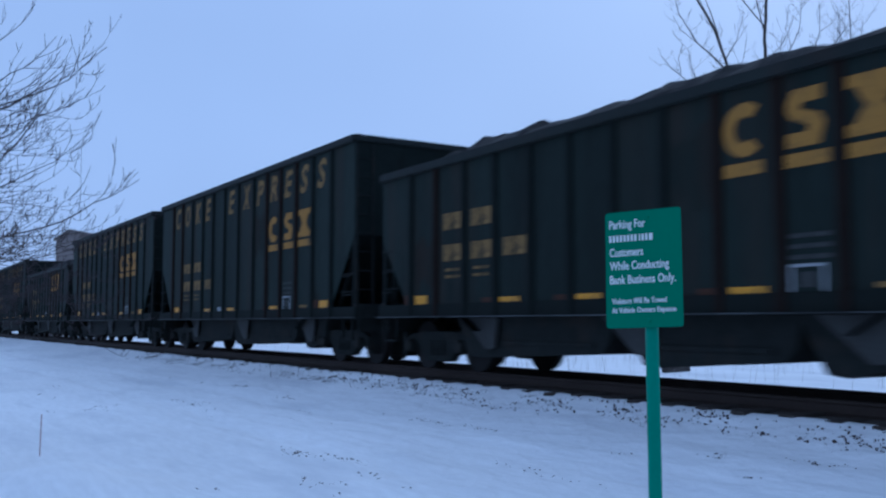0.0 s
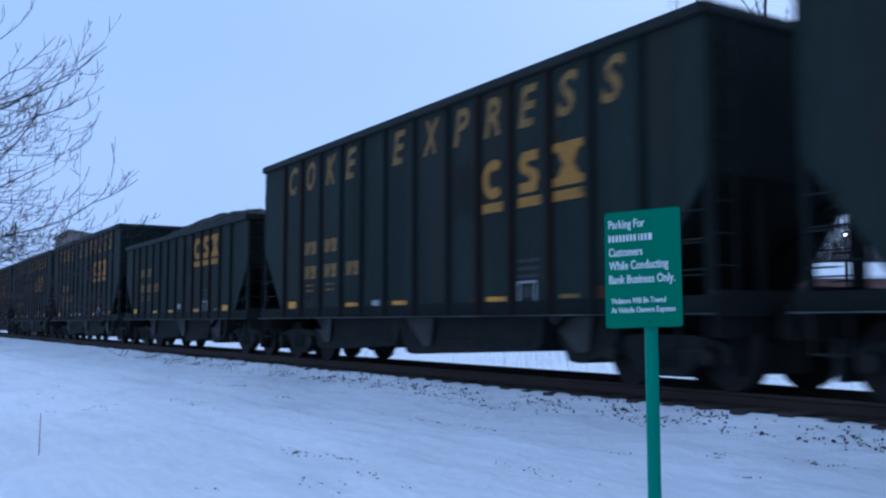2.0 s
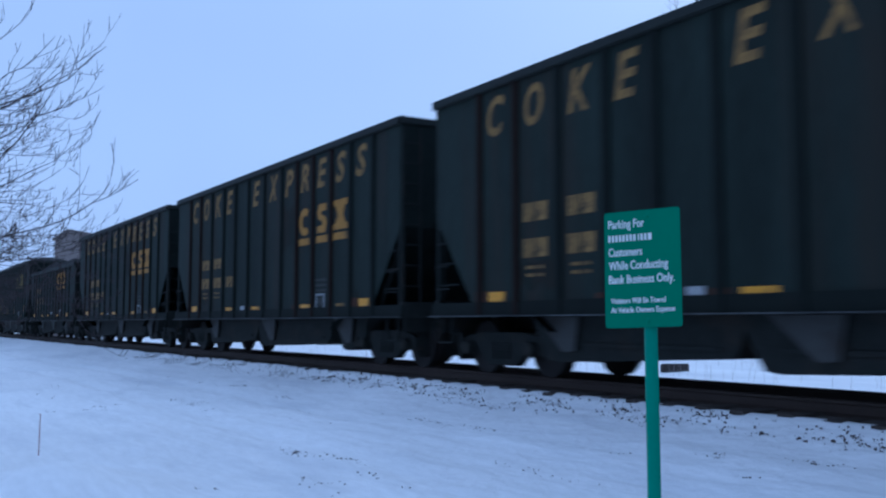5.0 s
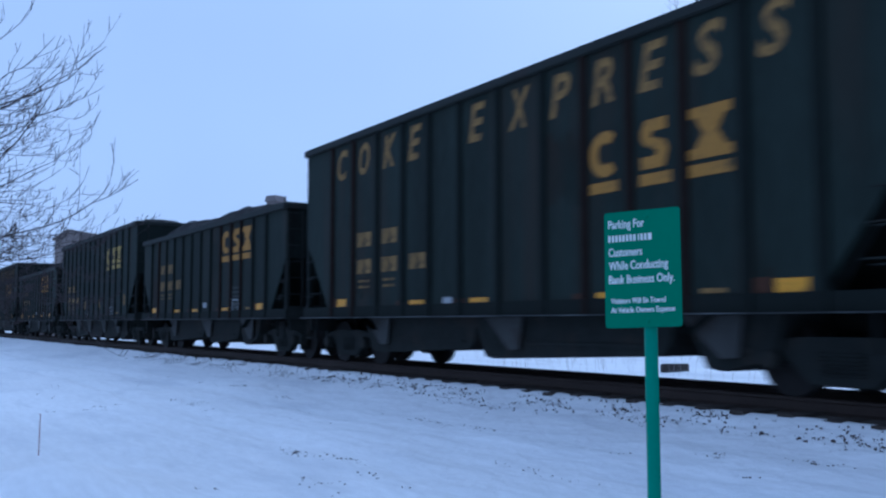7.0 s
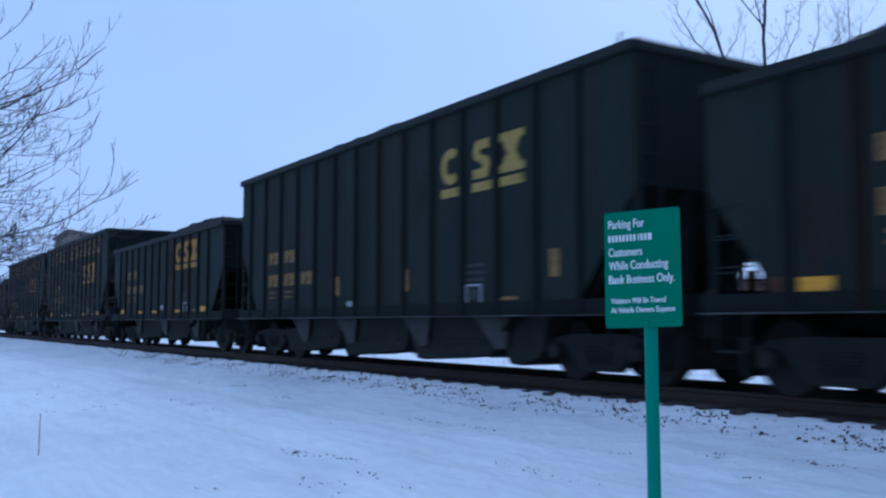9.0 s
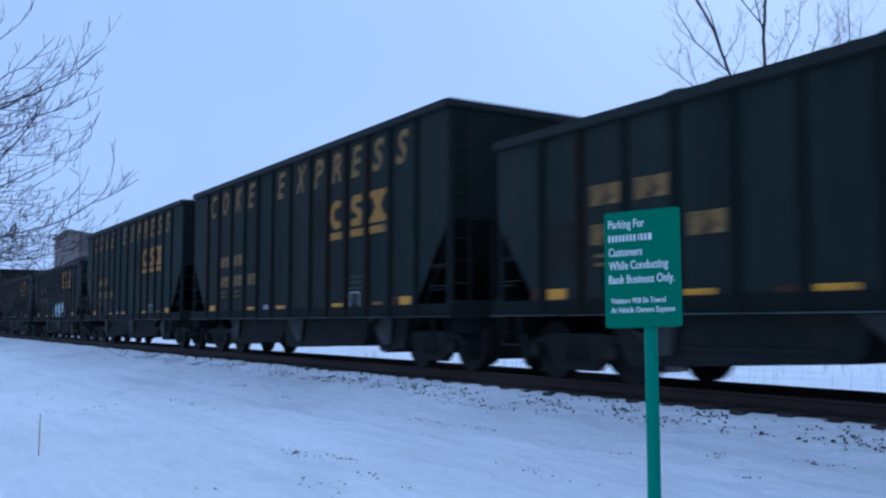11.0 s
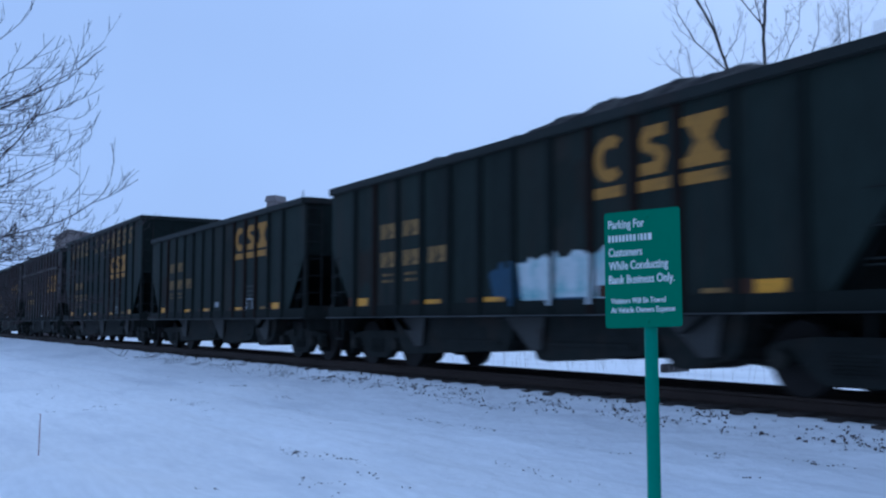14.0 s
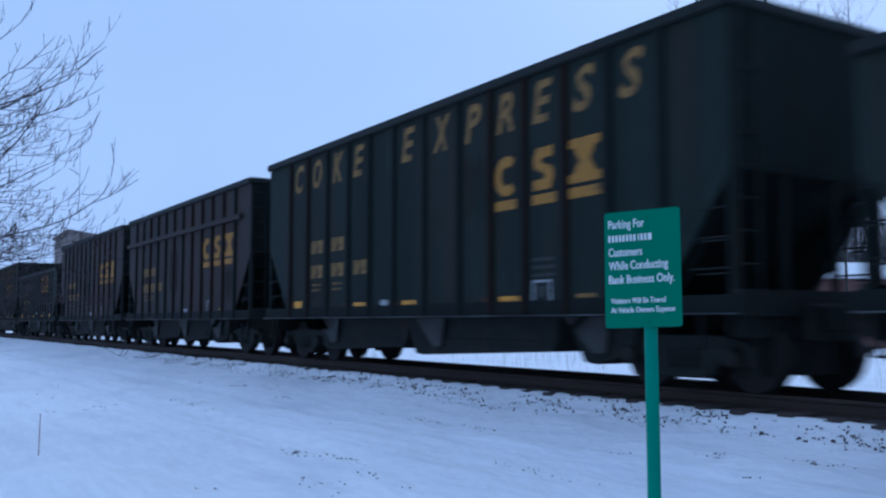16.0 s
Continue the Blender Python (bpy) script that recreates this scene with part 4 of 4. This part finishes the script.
def build_sign():
    sign = tagged(new("parking_sign"), "green enamel parking sign on a green round post", "sign")
    # the plate faces the camera, turned a little to one side
    sign.matrix_basis = pose(*SIGN_AT)
    bm = bmesh.new()
    w, h, r = 0.305, 0.457, 0.012
    outline = []
    for cx, cz, a0 in ((w / 2 - r, h / 2 - r, 0), (-w / 2 + r, h / 2 - r, 90), (-w / 2 + r, -h / 2 + r, 180), (w / 2 - r, -h / 2 + r, 270)):
        for k in range(5):
            a = radians(a0 + 22.5 * k)
            outline.append((cx + r * math.cos(a), cz + r * math.sin(a)))
    add_prism(bm, outline, -0.0015, 0.0015)
    plate = part("plate", bm, M_SIGN, sign, "flat green enamelled sheet with rounded corners")
    lines = [("Parking For", 0.163), (None, 0.109), ("Customers", 0.052), ("While Conducting", -0.001), ("Bank Business Only.", -0.056)]
    widths = [0.147, 0.175, 0.137, 0.238, 0.263]
    for (body, z), wd in zip(lines, widths):
        if body:
            put("lettering", text_mesh("lettering", body, 0.047, M_LETTER, 0, 0.0006, wd), plate, pose(-0.135, -0.003, z), "white painted lettering")
        else:
            put("lettering", block_mesh(0.176, 0.026, M_LETTER, BAR_GAPS), plate, pose(-0.135, -0.0017, z), "white painted bars")
    for body, z, wd in (("Violators Will Be Towed", -0.134, 0.219), ("At Vehicle Owners Expense", -0.170, 0.255)):
        put("lettering", text_mesh("lettering", body, 0.030, M_LETTER, 0, 0.0004, wd), plate, pose(-0.128, -0.003, z), "small white painted lettering")
    for z in (0.20, -0.205):
        bm = bmesh.new()
        add_disc_ring(bm, [(-0.006, 0.004), (-0.004, 0.007), (-0.0015, 0.008)], 10)
        part("bolt", bm, M_SIGN, sign, m=pose(0.02, 0, z))
    bm = bmesh.new()
    add_tube(bm, (0.02, 0.0275, -0.23 - 1.6), (0.02, 0.0275, 0.21), 0.0255, 0.0255, 20)
    for f in bm.faces:
        f.smooth = len(f.verts) == 4
    part("post", bm, M_POLE, sign, "round green painted steel post")
    return sign


def build_stake():
    x, y = STAKE_AT
    stake = tagged(new("marker_stake"), "thin faded red marker stake in the snow", "stake")
    stake.matrix_basis = pose(x, y, snow_height(x, y), 0, 5, 0)
    bm = bmesh.new()
    add_tube(bm, (0, 0, -0.1), (0, 0, 0.46), 0.0055, 0.0045, 6)
    part("rod", bm, M_STAKE, stake)


def building(name, label, x, y, turn, w, d, h, roof, floors, cols):
    b = tagged(new(name), label, "building")
    b.matrix_basis = pose(x, y, -0.8, 0, 0, turn)
    box_part("wall", (0, w, d, 0, 0, h), M_WALL, b)
    bm = bmesh.new()
    for a in (bm,):
        vs = [(-0.3, 0.3, h), (w + 0.3, 0.3, h), (w + 0.3, d - 0.3, h), (-0.3, d - 0.3, h), (1.6, d / 2, h + roof), (w - 1.6, d / 2, h + roof)]
        v = [a.verts.new(c) for c in vs]
        for f in ((0, 1, 5, 4), (2, 3, 4, 5), (1, 2, 5), (3, 0, 4), (3, 2, 1, 0)):
            a.faces.new([v[i] for i in f])
    part("roof", bm, M_ROOF, b)
    for i in range(cols):
        for j in range(floors):
            x0 = w * (i + 0.3) / cols
            z0 = h * (j + 0.35) / floors
            box_part("window", (x0, x0 + 1.4, -0.02, 0.05, z0, z0 + 1.5), M_GLASS, b)
    return b


SIGN_AT = (-2.643, 2.554, 0.970, -4.4, -1.74, 26.4)
STAKE_AT = (-11.2, 1.73)


def along(bearing, depth):
    """A spot on the plan: degrees from the line straight up the track behind the train, and metres out."""
    a = radians(bearing)
    return -math.cos(a) * depth, math.sin(a) * depth


def build_stones():
    """Loose ballast stones and frozen clods that show through the snow."""
    rnd = random.Random(8)
    bm = bmesh.new()

    def stone(x, y, s):
        z = snow_height(x, y)
        ring = []
        for k in range(5):
            a = 2 * math.pi * k / 5 + rnd.uniform(-0.3, 0.3)
            ring.append((x + math.cos(a) * s * rnd.uniform(0.7, 1.2), y + math.sin(a) * s * rnd.uniform(0.7, 1.2)))
        low = [bm.verts.new((u, v, z - 0.02)) for u, v in ring]
        top = [bm.verts.new((x + (u - x) * 0.7, y + (v - y) * 0.7, z + s * rnd.uniform(0.3, 0.7))) for u, v in ring]
        bm.faces.new(top)
        for k in range(5):
            j = (k + 1) % 5
            bm.faces.new((low[k], low[j], top[j], top[k]))

    for n in range(42000):
        x = rnd.uniform(-34, -3)
        y = rnd.gauss(8.48, 0.22) + 0.06 * math.sin(x * 0.7)
        c = noise.noise((x * 1.1, y * 2.2, 7)) + 0.7 * noise.noise((x * 3.2, y * 6, 2))
        if c > -0.25 + 0.85 * rnd.random() and y < 8.92 and rnd.random() < 0.30:
            stone(x, y, rnd.choice((0.006, 0.008, 0.011, 0.014, 0.020)) * rnd.uniform(0.8, 1.2))
    n = 0
    while n < 9000:
        x, y = rnd.uniform(-24, -2.5), rnd.uniform(2.6, 7.6)
        c = noise.noise((x * 0.45 + 3, y * 1.7, 11)) + 0.5 * noise.noise((x * 2.2, y * 5, 5))
        if c > 0.50:
            stone(x, y, rnd.uniform(0.004, 0.016))
        n += 1
    # short lines of frozen clods thrown up along the track
    for cx, cy, half, count in CLODS:
        for _ in range(count):
            u = rnd.gauss(0, 0.5)
            stone(cx + u * half, cy + rnd.gauss(0, 0.06) + 0.04 * u, rnd.uniform(0.005, 0.018))
    ob = part("stones", bm, M_STONE, None)
    tagged(ob, "scattered reddish-brown ballast stones half buried in snow", "stones", kind="stuff")


def build_reeds():
    rnd = random.Random(12)
    for name, label, count, area, size, mat in (
            ("dry_reeds", "thin dry reed stalks standing in snow beyond the track", 1500, ((-45, -4), (16, 40)), (0.25, 0.8), M_REED),
            ("dry_weeds", "dry grass tufts poking through a snow bank", 420, ((-11.8, -9.6), (0.9, 1.8)), (0.05, 0.22), M_REED)):
        bm = bmesh.new()
        for _ in range(count):
            x, y = rnd.uniform(*area[0]), rnd.uniform(*area[1])
            if noise.noise((x * 0.4, y * 0.4, 3)) < -0.05:
                continue
            z, s = snow_height(x, y), rnd.uniform(*size)
            add_tube(bm, (x, y, z - 0.03), (x + rnd.uniform(-0.2, 0.2) * s, y + rnd.uniform(-0.2, 0.2) * s, z + s), 0.005, 0.002, 3)
        tagged(part(name, bm, mat, None), label, "grass", kind="stuff")
    bm = bmesh.new()
    for k in range(4700):
        a, d = rnd.uniform(8, 80) if k < 3400 else rnd.uniform(43, 66), rnd.uniform(66, 84)
        x, y = along(a, d)
        y = max(y, 30 + rnd.uniform(0, 8))
        z = ground_height(x, y)
        s = rnd.uniform(1.2, 3.0) if a < 30 else rnd.uniform(2.5, 7.5) if a < 44 else rnd.uniform(5.0, 10.5)
        p = Vector((x, y, z - 0.1))
        w = Vector((rnd.uniform(-0.25, 0.25), rnd.uniform(-0.25, 0.25), 1)).normalized()
        add_tube(bm, p, p + w * s, 0.04, 0.012, 3)
        for _ in range(9):
            o = p + w * s * rnd.uniform(0.3, 1.0)
            v = Vector((rnd.uniform(-1, 1), rnd.uniform(-1, 1), rnd.uniform(0, 1.2))).normalized()
            add_tube(bm, o, o + v * rnd.uniform(0.5, 1.5), 0.022, 0.008, 3)
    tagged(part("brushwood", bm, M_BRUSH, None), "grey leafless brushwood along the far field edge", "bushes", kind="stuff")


def build_board():
    x, y = BOARD_AT
    board = tagged(new("wooden_board"), "weathered grey board lying on snow beyond the rails", "board")
    board.matrix_basis = pose(x, y, snow_height(x, y) + 0.10, -12, 0, 60)
    bm = bmesh.new()
    add_box(bm, -0.42, 0.42, -0.14, 0.14, -0.13, 0.13)
    bevel(bm, 0.015, 1)
    part("plank", bm, M_BARK, board)


def build_warehouse():
    """A long shed with a lopsided low roof, its near bay coloured paler as the lit end."""
    x, y = along(9.32, 117)
    b = tagged(new("warehouse"), "far grey-brown building with a low pitched roof", "building")
    b.matrix_basis = pose(x, y, -0.8, 0, 0, 58)
    bm = bmesh.new()
    add_prism(bm, [(2.8, 0), (15.0, 0), (15.0, 9.9), (2.8, 11.9)], 0, 9)
    part("wall", bm, M_WALL, b)
    bm = bmesh.new()
    add_prism(bm, [(0, 0), (2.8, 0), (2.8, 11.9), (1.45, 12.1), (0, 11.2)], -0.25, 9)
    part("end_bay", bm, M_LITWALL, b, "brown clad end bay, its light put into the colour")
    bm = bmesh.new()
    add_prism(bm, [(1.45, 12.1), (15.3, 9.85), (15.3, 10.1), (1.45, 12.4), (-0.25, 11.3), (-0.25, 11.05)], -0.45, 9.3)
    part("roof", bm, M_ROOF, b)


def build_low_house():
    """A low brick building with a snow-covered roof, seen between the cars as they pass."""
    x, y = along(44.5, 56)
    b = tagged(new("low_house"), "low red brick building with a snow-covered roof", "building")
    b.matrix_basis = pose(x, y, ground_height(x, y) - 0.05, 0, 0, 58)
    w, d, h = 20.0, 7.0, 4.15
    bm = bmesh.new()
    add_box(bm, 0, w, 0, d, 0, h)
    part("wall", bm, M_BRICK, b)
    bm = bmesh.new()
    a = [(-0.4, -0.4, h), (w + 0.4, -0.4, h), (w + 0.4, d / 2, h + 1.0), (-0.4, d / 2, h + 1.0), (w + 0.4, d + 0.4, h), (-0.4, d + 0.4, h)]
    low = [bm.verts.new(c) for c in a]
    top = [bm.verts.new((c[0], c[1], c[2] + 0.18)) for c in a]
    for f in ((0, 1, 2, 3), (3, 2, 4, 5)):
        bm.faces.new([top[i] for i in f])
        bm.faces.new([low[i] for i in reversed(f)])
    for i, j in ((0, 1), (1, 2), (2, 4), (4, 5), (5, 3), (3, 0)):
        bm.faces.new((low[i], low[j], top[j], top[i]))
    part("roof", bm, M_SNOW, b, "roof under fresh snow")
    for k in range(6):
        x0 = 1.2 + 3.1 * k
        window = box_part("window", (x0, x0 + 1.5, -0.03, 0.04, 1.5, 2.9), M_LETTER, b, "white-framed window")
        for i in range(2):
            box_part("pane", (x0 + 0.1 + 0.68 * i, x0 + 0.72 + 0.68 * i, -0.05, -0.031, 1.6, 2.8), M_GLASS, window, "dark glass pane")


def build_chimney():
    x, y = along(21.7, 110)
    c = tagged(new("chimney"), "far grey square chimney stack with a cap", "chimney")
    c.matrix_basis = pose(x, y, -0.8, 0, 0, 25)
    bm = bmesh.new()
    add_box(bm, -0.75, 0.75, -0.75, 0.75, 0, 15.6)
    part("shaft", bm, M_WALL, c)
    bm = bmesh.new()
    add_prism(bm, [(-0.9, 15.6), (0.9, 15.6), (0.7, 16.3), (-0.7, 16.3)], -0.9, 0.9)
    part("cap", bm, M_ROOF, c)


BOARD_AT = (-21.1, 21.7)
CLODS = ((-18.7, 6.7, 0.5, 30), (-16.3, 6.7, 0.5, 18), (-11.2, 6.8, 0.9, 34), (-9.9, 6.75, 0.3, 10), (-9.7, 4.2, 0.6, 30), (-8.9, 4.35, 0.3, 12), (-6.45, 7.25, 0.25, 16), (-5.65, 7.6, 0.4, 22), (-7.4, 6.7, 0.06, 4))


def build_rest():
    build_sign()
    build_stake()
    near_tree()
    forked_tree("tall bare tree with a forked leaning crown", *along(49.65, 42), 0.098, ((11.2, 0.0), (1.2, -0.15), (2.2, -0.32), (2.0, -0.5)), (
        (-1, 10.5, 0.050, ((1.30, -1.2, 0.1), (1.05, -1.2, 0.0), (0.5, -0.7, 0.0))),
        (-1, 12.6, 0.055, ((1.35, -1.05, 0.0), (1.35, -0.55, 0.1), (0.9, -0.2, 0.0))),
        (-1, 12.9, 0.060, ((1.6, -0.20, 0.1), (1.4, -0.32, 0.0), (1.0, -0.1, 0.0))),
        (-1, 12.2, 0.032, ((0.9, 0.55, 0.1), (0.9, 0.15, 0.0))),
        (-1, 13.2, 0.032, ((0.9, 0.50, -0.2), (1.2, 0.25, 0.0))),
        (0, 11.9, 0.026, ((1.1, -0.32, 0.0), (0.7, -0.2, 0.0))),
        (0, 12.5, 0.024, ((0.8, -0.1, 0.2), (0.6, 0.3, 0.0))),
        (1, 13.7, 0.026, ((0.8, -1.2, 0.0), (0.6, -0.5, 0.0)))), 31)
    forked_tree("tall bare tree with several spreading limbs", *along(51.55, 42), 0.115, ((11.0, 0.0), (2.9, -0.07), (1.6, 0.06), (1.4, 0.0)), (
        (-1, 14.3, 0.052, ((1.2, -0.83, 0.0), (1.2, -0.6, 0.1))),
        (-1, 14.2, 0.055, ((1.3, -0.18, 0.1), (1.6, -0.15, 0.0))),
        (-1, 11.5, 0.045, ((0.7, 0.5, 0.0), (2.2, 0.46, 0.0), (1.4, 0.1, 0.0))),
        (-1, 10.7, 0.055, ((1.9, 0.72, 0.1), (0.85, 0.70, 0.0), (0.95, 0.32, 0.0), (1.2, 0.0, 0.0))),
        (3, 13.4, 0.028, ((0.35, 2.6, 0.0), (0.8, 0.8, 0.0))),
        (-1, 12.8, 0.026, ((0.8, 0.9, 0.0), (0.9, 0.5, 0.0))),
        (-1, 12.4, 0.026, ((0.7, 0.7, -0.2), (1.0, 0.2, 0.0))),
        (2, 13.6, 0.022, ((0.8, -0.3, 0.0), (0.7, 0.2, 0.0)))), 32)
    # far trees, their haze painted into the bark colour
    upright_tree("slim tree far beyond the field, haze in its pale colour", *along(55.9, 82), 16.5, ((-0.10, 0.0, 9.5), (-0.04, 0.1, 11.0), (0.0, 0.0, 12.6), (0.05, 0.1, 11.4), (0.12, 0.0, 9.8)), 14, 0.16, M_FARTREE)
    upright_tree("slim tree far beyond the field, haze in its pale colour", *along(52.0, 84), 14.5, ((-0.10, 0.0, 7.5), (-0.03, 0.1, 8.6), (0.03, 0.0, 8.2), (0.1, 0.1, 7.2)), 9, 0.14, M_FARTREE)
    upright_tree("slim tree far beyond the field, haze in its pale colour", *along(47.7, 84), 13.0, ((-0.10, 0.0, 6.6), (0.0, 0.1, 7.4), (0.1, 0.0, 6.0)), 19, 0.14, M_FARTREE)
    yard_lamp()
    build_reeds()
    build_board()
    build_chimney()
    build_warehouse()
    build_low_house()
    building("low_shed", "far low grey shed behind the train", *along(7.6, 125), 152, 24, -12, 7.2, 1.0, 1, 4)
    build_stones()


def motions():
    times = [0.5 * k for k in range(33)]
    for car, x in CARS:
        walk(car, [(t, pose(x + SPEED * t + 0.5 * GAIN * t * t, TRACK, 0)) for t in times])
    # wheels roll on the rails; all of them turn alike, so they share two actions
    fine = [k / 30 for k in range(481)]
    for d in (-1, 1):
        first, *others = WHEELSETS[d]
        walk(first, [(t, pose(d * 0.89, 0, 0.457, 0, math.degrees((SPEED * t + 0.5 * GAIN * t * t) / 0.457), 0)) for t in fine])
        for ws in others:
            ws.rotation_mode = "QUATERNION"
            ws.animation_data_create()
            ws.animation_data.action = first.animation_data.action
            ws.animation_data.action_slot = first.animation_data.action_slot


build_ground()
build_rest()
build_train()
build_track()
motions()
